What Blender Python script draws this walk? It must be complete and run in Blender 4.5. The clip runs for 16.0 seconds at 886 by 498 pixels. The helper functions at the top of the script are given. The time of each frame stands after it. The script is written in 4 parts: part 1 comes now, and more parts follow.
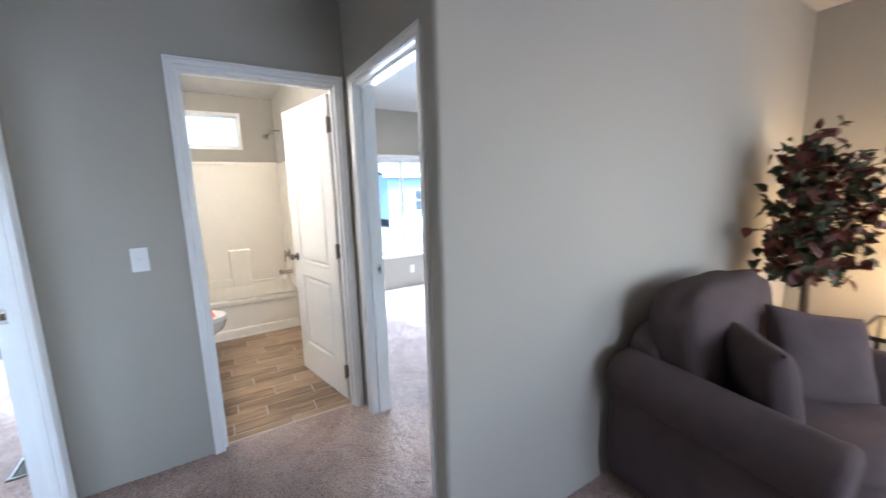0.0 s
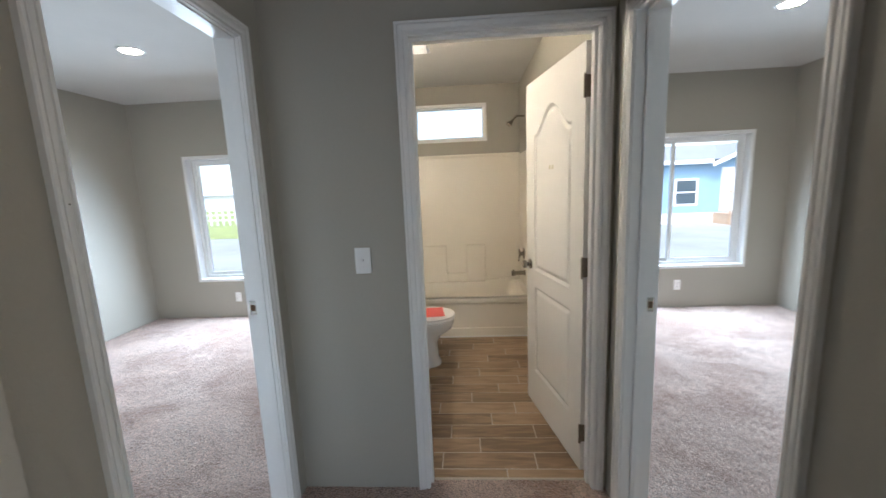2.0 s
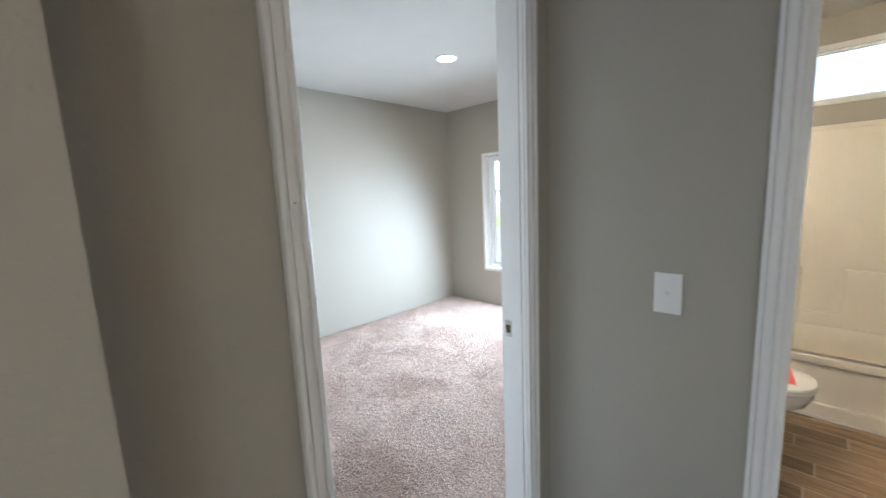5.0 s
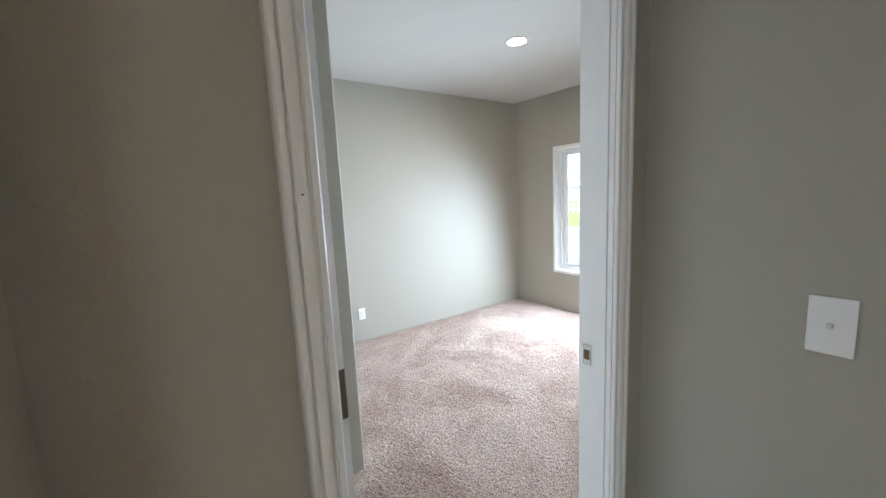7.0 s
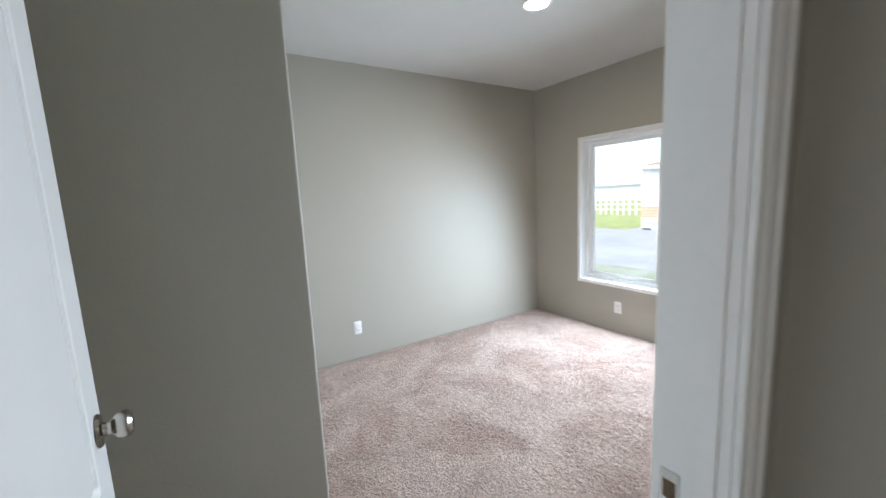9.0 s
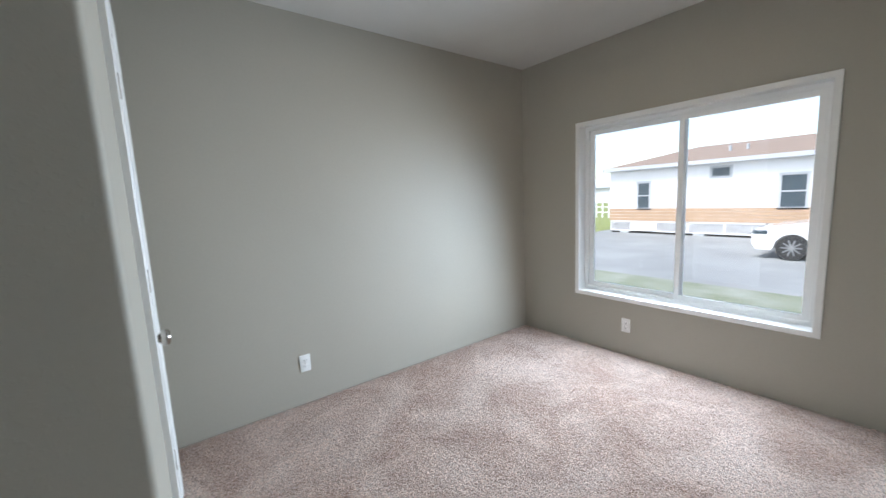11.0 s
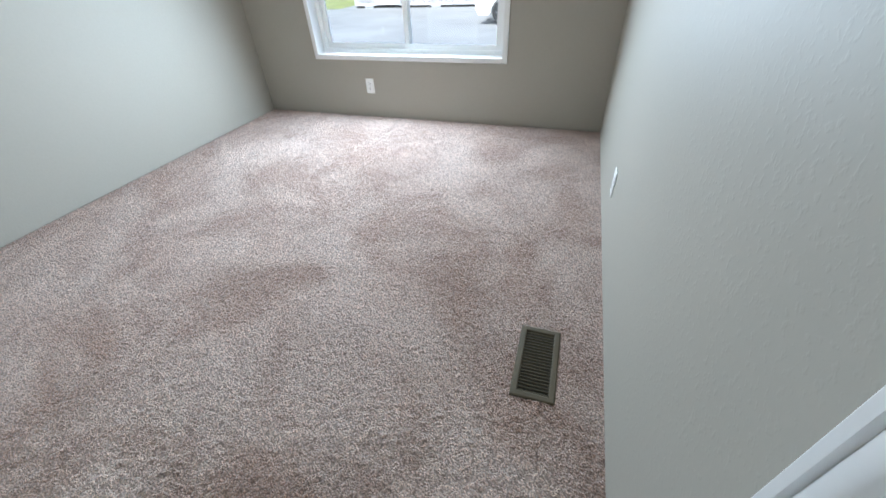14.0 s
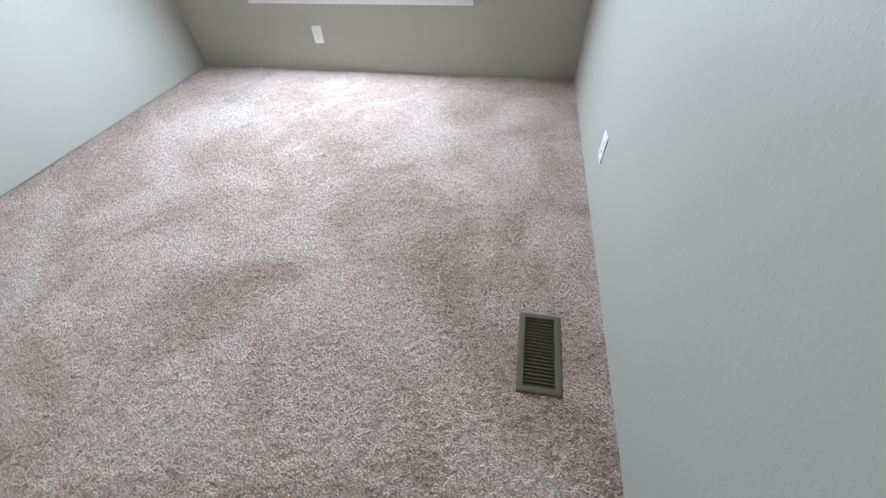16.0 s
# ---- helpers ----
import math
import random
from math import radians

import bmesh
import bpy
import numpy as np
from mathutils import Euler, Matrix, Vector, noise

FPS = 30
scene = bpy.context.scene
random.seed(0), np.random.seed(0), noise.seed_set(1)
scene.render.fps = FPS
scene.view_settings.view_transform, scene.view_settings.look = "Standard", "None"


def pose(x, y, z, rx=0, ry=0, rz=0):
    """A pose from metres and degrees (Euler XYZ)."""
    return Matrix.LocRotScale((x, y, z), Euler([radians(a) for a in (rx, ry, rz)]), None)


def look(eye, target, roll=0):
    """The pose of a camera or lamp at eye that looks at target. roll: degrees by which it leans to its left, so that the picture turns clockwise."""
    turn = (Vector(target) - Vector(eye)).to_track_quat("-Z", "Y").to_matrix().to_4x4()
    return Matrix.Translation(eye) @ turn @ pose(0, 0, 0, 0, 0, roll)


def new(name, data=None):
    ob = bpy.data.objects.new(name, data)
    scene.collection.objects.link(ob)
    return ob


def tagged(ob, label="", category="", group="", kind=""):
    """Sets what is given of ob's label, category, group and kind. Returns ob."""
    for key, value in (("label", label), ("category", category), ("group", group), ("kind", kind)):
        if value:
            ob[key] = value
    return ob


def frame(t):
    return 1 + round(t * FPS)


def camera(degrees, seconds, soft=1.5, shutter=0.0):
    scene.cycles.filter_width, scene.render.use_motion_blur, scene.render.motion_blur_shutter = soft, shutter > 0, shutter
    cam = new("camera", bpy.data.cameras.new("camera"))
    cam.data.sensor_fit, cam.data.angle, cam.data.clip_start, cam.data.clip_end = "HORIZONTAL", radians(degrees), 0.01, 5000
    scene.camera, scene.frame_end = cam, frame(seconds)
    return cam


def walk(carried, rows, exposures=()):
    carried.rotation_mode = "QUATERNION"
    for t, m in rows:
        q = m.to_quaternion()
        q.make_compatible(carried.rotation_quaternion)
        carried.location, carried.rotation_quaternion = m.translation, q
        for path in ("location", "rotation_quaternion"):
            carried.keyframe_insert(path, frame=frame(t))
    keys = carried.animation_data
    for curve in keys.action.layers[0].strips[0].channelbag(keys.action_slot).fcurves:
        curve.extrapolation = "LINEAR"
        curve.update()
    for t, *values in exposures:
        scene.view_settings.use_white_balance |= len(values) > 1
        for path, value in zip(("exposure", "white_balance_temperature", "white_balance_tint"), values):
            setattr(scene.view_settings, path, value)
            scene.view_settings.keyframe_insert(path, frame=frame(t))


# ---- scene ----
cam = camera(99.0, 16.0, shutter=0.4)
PATH = [
    (0, (0.705, -2.313, 1.424), (1.743, -0.632, 1.108), -1.7),
    (0.5, (0.738, -2.118, 1.408), (1.469, -0.285, 1.086), -1.8),
    (1, (0.75, -1.88, 1.416), (1.199, 0.043, 1.098), -2.1),
    (1.5, (0.789, -1.726, 1.418), (0.974, 0.24, 1.102), -2.1),
    (2, (0.858, -1.623, 1.423), (0.74, 0.349, 1.111), -2.4),
    (2.5, (0.876, -1.543, 1.419), (0.511, 0.4, 1.115), -2.6),
    (3, (0.813, -1.416, 1.419), (0.268, 0.485, 1.122), -2.5),
    (3.5, (0.742, -1.282, 1.43), (0.005, 0.553, 1.132), -2.6),
    (4, (0.721, -1.19, 1.427), (-0.215, 0.554, 1.134), -2.6),
    (4.5, (0.69, -1.147, 1.434), (-0.467, 0.459, 1.147), -2.7),
    (5, (0.686, -1.175, 1.427), (-0.706, 0.232, 1.143), -2.5),
    (5.2, (0.683, -1.177, 1.434), (-0.787, 0.147, 1.145), -2.4),
    (7.3, (0.522, -1.001, 1.404), (-1.094, 0.143, 1.123), -2.7),
    (7.5, (0.504, -0.986, 1.389), (-1.09, 0.19, 1.112), -2.6),
    (8, (0.432, -0.902, 1.373), (-1.107, 0.345, 1.093), -2.6),
    (8.5, (0.334, -0.765, 1.39), (-1.222, 0.459, 1.105), -2.7),
    (9, (0.212, -0.666, 1.39), (-1.458, 0.399, 1.115), -2.7),
    (9.2, (0.157, -0.593, 1.397), (-1.564, 0.388, 1.125), -2.7),
    (11.3, (-0.436, -0.303, 1.328), (-1.913, 1.02, 1.066), -2.5),
    (11.5, (-0.434, -0.308, 1.327), (-1.704, 1.214, 1.06), -2.6),
    (12, (-0.368, -0.299, 1.323), (-1.21, 1.493, 1.044), -2.7),
    (12.5, (-0.312, -0.335, 1.256), (-0.988, 1.528, 0.985), -2.6),
    (13, (-0.261, -0.338, 1.147), (-0.888, 1.473, 0.577), -2.5),
    (13.5, (-0.283, -0.319, 1.109), (-0.846, 1.313, 0.099), -2.7),
    (14, (-0.279, -0.298, 1.08), (-0.805, 1.189, -0.149), -3.0),
    (14.5, (-0.282, -0.286, 1.061), (-0.771, 1.134, -0.261), -2.7),
    (15, (-0.288, -0.238, 1.053), (-0.743, 1.102, -0.361), -3.5),
    (15.5, (-0.341, -0.169, 1.057), (-0.73, 1.154, -0.392), -3.2),
    (16, (-0.41, -0.133, 1.114), (-0.715, 1.217, -0.329), -2.9),
]
walk(cam, [(t, look(eye, target, roll)) for t, eye, target, roll in PATH], [(0, 2.55, 5200, 11), (1.2, 1.9, 5600, 9), (2.5, 1.6, 5850, 9), (5, 1.9, 5950, 9), (8.5, 1.6, 6150, 10), (12.5, 0.95, 6150, 10), (13.5, 1.2, 6000, 8), (14.5, 1.4, 5850, 6), (16, 1.45, 5850, 6)])

# ---- world, sun, exposure ----
world = bpy.data.worlds.new("sky")
scene.world = world
world.use_nodes = True
wn = world.node_tree.nodes
sky = wn.new("ShaderNodeTexSky")
sky.sky_type = "NISHITA"
sky.sun_disc = False
sky.sun_elevation = radians(38)
sky.sun_rotation = radians(200)
sky.air_density, sky.dust_density, sky.ozone_density = 1.0, 1.2, 1.0
world.node_tree.links.new(sky.outputs["Color"], wn["Background"].inputs["Color"])
wn["Background"].inputs["Strength"].default_value = 0.15

LIGHT_A, LIGHT_B, LIGHT_L, LIGHT_E, LIGHT_K = 34.0, 33.0, 4.9, 6.4, 1.0

sun = new("sun", bpy.data.lights.new("sun", "SUN"))
sun.data.energy, sun.data.angle, sun.data.color = 2.9, radians(20), (1.0, 0.97, 0.93)
sun.matrix_world = look((0, 0, 30), (6, 18, 0))


# ---- materials ----
def material(name, color, rough=0.5, metal=0.0, var=0.1, scale=4.0, fine=120.0, bump=0.0, dist=0.002, coat=0.0, spec=0.5, second=None, rvar=0.06):
    """Plain surface: colour varied at two scales, fine relief."""
    m = bpy.data.materials.new(name)
    m.use_nodes = True
    n, k = m.node_tree.nodes, m.node_tree.links.new
    p = n["Principled BSDF"]
    p.inputs["Metallic"].default_value = metal
    p.inputs["Specular IOR Level"].default_value = spec
    p.inputs["Coat Weight"].default_value = coat
    co = n.new("ShaderNodeTexCoord")
    big, small = n.new("ShaderNodeTexNoise"), n.new("ShaderNodeTexNoise")
    big.inputs["Scale"].default_value, big.inputs["Detail"].default_value = scale, 4
    small.inputs["Scale"].default_value, small.inputs["Detail"].default_value = fine, 3
    k(co.outputs["Object"], big.inputs["Vector"])
    k(co.outputs["Object"], small.inputs["Vector"])
    mix = n.new("ShaderNodeMix")
    mix.data_type = "FLOAT"
    mix.inputs[0].default_value = 0.4
    k(big.outputs["Fac"], mix.inputs[2])
    k(small.outputs["Fac"], mix.inputs[3])
    ramp = n.new("ShaderNodeValToRGB")
    lo = [max(0.0, c * (1 - var)) for c in color]
    hi = [min(1.0, c * (1 + var)) for c in (second or color)]
    ramp.color_ramp.elements[0].position, ramp.color_ramp.elements[1].position = 0.3, 0.7
    ramp.color_ramp.elements[0].color, ramp.color_ramp.elements[1].color = (*lo, 1), (*hi, 1)
    k(mix.outputs[0], ramp.inputs["Fac"])
    k(ramp.outputs["Color"], p.inputs["Base Color"])
    rr = n.new("ShaderNodeMapRange")
    rr.inputs["To Min"].default_value, rr.inputs["To Max"].default_value = max(0.02, rough - rvar), min(1.0, rough + rvar)
    k(big.outputs["Fac"], rr.inputs["Value"])
    k(rr.outputs["Result"], p.inputs["Roughness"])
    if bump:
        b = n.new("ShaderNodeBump")
        b.inputs["Strength"].default_value, b.inputs["Distance"].default_value = bump, dist
        k(small.outputs["Fac"], b.inputs["Height"])
        k(b.outputs["Normal"], p.inputs["Normal"])
    return m


def carpet_material():
    """Cut-pile carpet: twisted tufts with the shade between them put into the colour, brushed patches."""
    m = material("carpet", (0.618, 0.465, 0.390), 0.95, var=0.16, scale=2.6, fine=100, bump=0.8, dist=0.008, spec=0.1)
    n, k = m.node_tree.nodes, m.node_tree.links.new
    p = n["Principled BSDF"]
    p.inputs["Sheen Weight"].default_value = 0.6
    p.inputs["Sheen Tint"].default_value = (1.0, 0.90, 0.85, 1)
    p.inputs["Sheen Roughness"].default_value = 0.6
    co = n["Texture Coordinate"]
    tuft = n.new("ShaderNodeTexNoise")
    tuft.inputs["Scale"].default_value, tuft.inputs["Detail"].default_value, tuft.inputs["Roughness"].default_value, tuft.inputs["Distortion"].default_value = 60, 3, 0.6, 0.0
    nap = n.new("ShaderNodeTexNoise")
    nap.inputs["Scale"].default_value, nap.inputs["Detail"].default_value, nap.inputs["Distortion"].default_value = 1.9, 9, 0.6
    nap.inputs["Roughness"].default_value = 0.68
    k(co.outputs["Object"], tuft.inputs["Vector"])
    k(co.outputs["Object"], nap.inputs["Vector"])
    warp = n.new("ShaderNodeVectorMath")
    warp.operation = "MULTIPLY_ADD"
    warp.inputs[1].default_value = (0.012, 0.012, 0.0)
    k(tuft.outputs["Color"], warp.inputs[0])
    k(co.outputs["Object"], warp.inputs[2])
    squash = n.new("ShaderNodeMapping")
    squash.inputs["Scale"].default_value = (0.9, 1.1, 1.0)
    k(warp.outputs["Vector"], squash.inputs["Vector"])
    yarn = n.new("ShaderNodeTexVoronoi")
    yarn.inputs["Scale"].default_value, yarn.inputs["Randomness"].default_value = 175, 1.0
    k(squash.outputs["Vector"], yarn.inputs["Vector"])
    # colour brightens tuft centres and darkens gaps, standing in for pile shading
    f1 = n.new("ShaderNodeMapRange")
    f1.inputs["From Min"].default_value, f1.inputs["From Max"].default_value = 0.08, 0.72
    f1.inputs["To Min"].default_value, f1.inputs["To Max"].default_value = 1.66, 0.50
    k(yarn.outputs["Distance"], f1.inputs["Value"])
    lay = n.new("ShaderNodeValToRGB")
    lay.color_ramp.elements[0].position, lay.color_ramp.elements[1].position = 0.42, 0.58
    lay.color_ramp.elements[0].color, lay.color_ramp.elements[1].color = (0.62, 0.51, 0.45, 1), (1.0, 0.99, 0.985, 1)
    k(nap.outputs["Fac"], lay.inputs["Fac"])
    tuft_shade_lay = n.new("ShaderNodeMix")
    tuft_shade_lay.data_type, tuft_shade_lay.blend_type = "RGBA", "MULTIPLY"
    tuft_shade_lay.inputs[0].default_value = 1.0
    k(f1.outputs["Result"], tuft_shade_lay.inputs[6])
    k(lay.outputs["Color"], tuft_shade_lay.inputs[7])
    k(f1.outputs["Result"], n["Bump"].inputs["Height"])
    n["Bump"].inputs["Distance"].default_value = 0.009
    mul = n.new("ShaderNodeMix")
    mul.data_type, mul.blend_type = "RGBA", "MULTIPLY"
    mul.inputs[0].default_value = 1.0
    k(n["Color Ramp"].outputs["Color"], mul.inputs[6])
    k(tuft_shade_lay.outputs[2], mul.inputs[7])
    k(mul.outputs[2], p.inputs["Base Color"])
    return m


def wall_material(name, color):
    """Rolled wall paint over a light knock-down texture."""
    m = material(name, color, 0.55, var=0.03, scale=1.2, fine=70, spec=0.35)
    n, k = m.node_tree.nodes, m.node_tree.links.new
    co = n["Texture Coordinate"]
    t = n.new("ShaderNodeTexNoise")
    t.inputs["Scale"].default_value, t.inputs["Detail"].default_value, t.inputs["Distortion"].default_value = 95, 2, 0.2
    k(co.outputs["Object"], t.inputs["Vector"])
    r = n.new("ShaderNodeMapRange")
    r.interpolation_type = "SMOOTHSTEP"
    r.inputs["From Min"].default_value, r.inputs["From Max"].default_value = 0.52, 0.74
    k(t.outputs["Fac"], r.inputs["Value"])
    g = n.new("ShaderNodeTexNoise")
    g.inputs["Scale"].default_value = 260
    k(co.outputs["Object"], g.inputs["Vector"])
    s = n.new("ShaderNodeMath")
    s.operation = "MULTIPLY_ADD"
    s.inputs[1].default_value = 0.25
    k(g.outputs["Fac"], s.inputs[0])
    k(r.outputs["Result"], s.inputs[2])
    b = n.new("ShaderNodeBump")
    b.inputs["Strength"].default_value, b.inputs["Distance"].default_value = 0.19, 0.0012
    k(s.outputs["Value"], b.inputs["Height"])
    k(b.outputs["Normal"], n["Principled BSDF"].inputs["Normal"])
    return m


def plank_material(name, color, second, stretch=(4, 26, 26)):
    """Wood-look plank: grain along x, each piece its own tone."""
    m = material(name, color, 0.42, var=0.15, scale=5, fine=30, bump=0.15, dist=0.001, second=second)
    n, k = m.node_tree.nodes, m.node_tree.links.new
    co = n["Texture Coordinate"]
    info = n.new("ShaderNodeObjectInfo")
    mp = n.new("ShaderNodeMapping")
    mp.inputs["Scale"].default_value = stretch
    k(co.outputs["Object"], mp.inputs["Vector"])
    sh = n.new("ShaderNodeMath")
    sh.operation = "MULTIPLY"
    sh.inputs[1].default_value = 30
    k(info.outputs["Random"], sh.inputs[0])
    k(sh.outputs["Value"], mp.inputs["Location"])
    g = n.new("ShaderNodeTexNoise")
    g.inputs["Scale"].default_value, g.inputs["Detail"].default_value, g.inputs["Distortion"].default_value = 1.0, 6, 0.8
    k(mp.outputs["Vector"], g.inputs["Vector"])
    ramp = n["Color Ramp"]
    mixer = n.new("ShaderNodeMath")
    mixer.operation = "MULTIPLY_ADD"
    mixer.inputs[1].default_value = 0.35
    k(info.outputs["Random"], mixer.inputs[0])
    sub = n.new("ShaderNodeMath")
    sub.operation = "SUBTRACT"
    sub.inputs[1].default_value = 0.17
    k(g.outputs["Fac"], sub.inputs[0])
    k(sub.outputs["Value"], mixer.inputs[2])
    k(mixer.outputs["Value"], ramp.inputs["Fac"])
    return m


def glass_material(name, rough=0.0, tint=(1, 1, 1)):
    m = bpy.data.materials.new(name)
    m.use_nodes = True
    p = m.node_tree.nodes["Principled BSDF"]
    p.inputs["Base Color"].default_value = (*tint, 1)
    p.inputs["Transmission Weight"].default_value = 1
    p.inputs["Roughness"].default_value = rough
    p.inputs["IOR"].default_value = 1.45
    return m


def lamp_material(name, color, strength):
    m = bpy.data.materials.new(name)
    m.use_nodes = True
    p = m.node_tree.nodes["Principled BSDF"]
    p.inputs["Base Color"].default_value = (0.8, 0.8, 0.8, 1)
    p.inputs["Emission Color"].default_value = (*color, 1)
    p.inputs["Emission Strength"].default_value = strength
    return m


WALL = wall_material("greige_wall_paint", (0.395, 0.374, 0.322))
CEIL = material("ceiling_texture", (0.59, 0.58, 0.555), 0.9, var=0.03, fine=90, bump=0.4, dist=0.002, spec=0.2)
TRIM = material("white_trim_paint", (0.80, 0.80, 0.79), 0.38, var=0.03, fine=60, bump=0.05)
DOORW = material("white_door_paint", (0.80, 0.79, 0.77), 0.24, var=0.015, fine=90, bump=0.04, dist=0.0004, rvar=0.01)
VINYL = material("white_vinyl", (0.87, 0.88, 0.88), 0.35, var=0.02)
PLATE = material("white_plastic", (0.82, 0.82, 0.81), 0.3, var=0.02)
NICKEL = material("brushed_nickel", (0.40, 0.375, 0.34), 0.19, 1.0, var=0.06)
HINGE = material("satin_hinge_metal", (0.22, 0.19, 0.155), 0.4, 1.0, var=0.1)
# near-black that puts the shade inside holes and openings into the colour
SLOT = material("recess_shade", (0.02, 0.018, 0.016), 0.9, var=0.1)
CARPET = carpet_material()
TILE = plank_material("wood_look_tile", (0.205, 0.134, 0.078), (0.345, 0.240, 0.150))
GROUT = material("light_grout", (0.52, 0.47, 0.40), 0.9, var=0.1, fine=200)
VINYLFLOOR = plank_material("vinyl_floor", (0.24, 0.14, 0.07), (0.42, 0.26, 0.13), (6, 9, 9))
TUB = material("cream_fibreglass", (0.80, 0.75, 0.66), 0.40, var=0.02, coat=0.08)
PORCELAIN = material("white_porcelain", (0.84, 0.83, 0.80), 0.12, var=0.02, coat=0.5)
PAPER = material("coral_paper", (0.85, 0.16, 0.15), 0.7, var=0.05)
GLASS = glass_material("clear_glass")
FROST = glass_material("obscure_glass", 0.35)
FABRIC = material("charcoal_purple_fabric", (0.085, 0.064, 0.062), 0.95, var=0.18, scale=9, fine=420, bump=0.5, dist=0.002, spec=0.15)
DARKWOOD = material("dark_stained_wood", (0.05, 0.032, 0.022), 0.4, var=0.2, fine=60)
CABWOOD = material("honey_cabinet_wood", (0.34, 0.18, 0.08), 0.45, var=0.2, fine=40)
COUNTER = material("pale_laminate", (0.70, 0.67, 0.62), 0.3, var=0.06, fine=200)
BRONZE = material("taupe_vent_paint", (0.105, 0.086, 0.058), 0.55, 0.0, var=0.08, spec=0.15)
BLACKMETAL = material("black_metal", (0.03, 0.028, 0.026), 0.4, 0.6, var=0.1)
LED = lamp_material("downlight_lens", (1.0, 0.80, 0.56), 75.0)
BATHLED = lamp_material("vanity_globe", (1.0, 0.83, 0.62), 58.0)
SHADE = lamp_material("lamp_shade_glow", (1.0, 0.60, 0.25), 4.5)
BARK = material("brown_bark", (0.12, 0.075, 0.04), 0.8, var=0.2, bump=0.3)
LEAFG = material("green_leaf", (0.03, 0.04, 0.014), 0.5, var=0.4, scale=20)
LEAFR = material("rust_leaf", (0.085, 0.018, 0.012), 0.5, var=0.5, scale=20)
ASPHALT = material("grey_asphalt", (0.255, 0.262, 0.255), 0.8, var=0.25, scale=0.6, fine=60, bump=0.3, dist=0.004)
LAWN = material("patchy_lawn", (0.17, 0.21, 0.10), 0.9, var=0.25, scale=1.3, fine=60, bump=0.8, dist=0.02, second=(0.27, 0.28, 0.24))
GRASS = material("thin_grass", (0.22, 0.25, 0.08), 0.9, var=0.45, scale=2, fine=80, bump=0.8, dist=0.02)
HOUSEWHITE = material("white_siding", (0.72, 0.73, 0.74), 0.6, var=0.03)
HOUSETAN = material("tan_siding", (0.42, 0.29, 0.19), 0.6, var=0.1)
HOUSEBLUE = material("blue_siding", (0.215, 0.335, 0.46), 0.6, var=0.05)
HOUSEGREY = material("pale_grey_siding", (0.56, 0.58, 0.60), 0.7, var=0.1)
HOUSEROOF = material("brown_shingles", (0.235, 0.175, 0.135), 0.9, var=0.2, fine=12)
ROOFGREY = material("grey_shingles", (0.22, 0.23, 0.25), 0.9, var=0.2, fine=12)
HOUSETRIM = material("grey_house_trim", (0.42, 0.44, 0.46), 0.6, var=0.05)
DARKGLASS = material("dark_far_glass", (0.05, 0.07, 0.085), 0.3, var=0.2, spec=0.25)
CARPAINT = material("white_car_paint", (0.75, 0.76, 0.77), 0.2, var=0.02, coat=0.8)
RUBBER = material("black_rubber", (0.025, 0.025, 0.026), 0.8, var=0.2)
ALLOY = material("alloy_wheel", (0.45, 0.46, 0.48), 0.3, 0.8, var=0.1)
STICKER = material("beige_paper", (0.46, 0.42, 0.31), 0.8, var=0.2)
WARM = lamp_material("lamp_glow", (1.0, 0.62, 0.28), 26.0)


# ---- mesh helpers ----
def box(bm, x0, x1, y0, y1, z0, z1, bevel=0.0, seg=2):
    r = bmesh.ops.create_cube(bm, size=1.0)
    vs = r["verts"]
    bmesh.ops.scale(bm, vec=(x1 - x0, y1 - y0, z1 - z0), verts=vs)
    bmesh.ops.translate(bm, vec=((x0 + x1) / 2, (y0 + y1) / 2, (z0 + z1) / 2), verts=vs)
    if bevel:
        es = {e for v in vs for e in v.link_edges}
        bmesh.ops.bevel(bm, geom=list(es), offset=bevel, segments=seg, affect="EDGES", profile=0.6)
    return vs


def rod(bm, a, b, r0, r1=None, seg=16, cap=True):
    a, b = Vector(a), Vector(b)
    m = Matrix.Translation((a + b) / 2) @ (b - a).to_track_quat("Z", "Y").to_matrix().to_4x4()
    bmesh.ops.create_cone(bm, cap_ends=cap, segments=seg, radius1=r0, radius2=r0 if r1 is None else r1, depth=(b - a).length, matrix=m)


def lathe(bm, profile, m, seg=24):
    """Turned shape: profile of (radius, height) about z, set at m."""
    rings = []
    for r, h in profile:
        rings.append([bm.verts.new(m @ Vector((r * math.cos(2 * math.pi * i / seg), r * math.sin(2 * math.pi * i / seg), h))) for i in range(seg)])
    for a, b in zip(rings, rings[1:]):
        for i in range(seg):
            bm.faces.new((a[i], a[(i + 1) % seg], b[(i + 1) % seg], b[i]))
    bm.faces.new(rings[0][::-1])
    bm.faces.new(rings[-1])


def made(name, bm, mat, smooth=0):
    bmesh.ops.recalc_face_normals(bm, faces=bm.faces)
    me = bpy.data.meshes.new(name)
    bm.to_mesh(me)
    bm.free()
    me.materials.append(mat)
    if smooth:
        me.polygons.foreach_set("use_smooth", [True] * len(me.polygons))
        me.set_sharp_from_angle(angle=radians(smooth))
    return new(name, me)


def part(name, bm, mat, parent, label="", smooth=35):
    ob = made(name, bm, mat, smooth)
    ob.parent = parent
    return tagged(ob, label)


def structure(name, bm, mat, label, category, smooth=0):
    return tagged(made(name, bm, mat, smooth), label, category, kind="structure")


def thing(name, at, label, category, group="", kind="", rz=0):
    ob = new(name)
    ob.matrix_world = pose(*at, 0, 0, rz)
    return tagged(ob, label, category, group, kind)


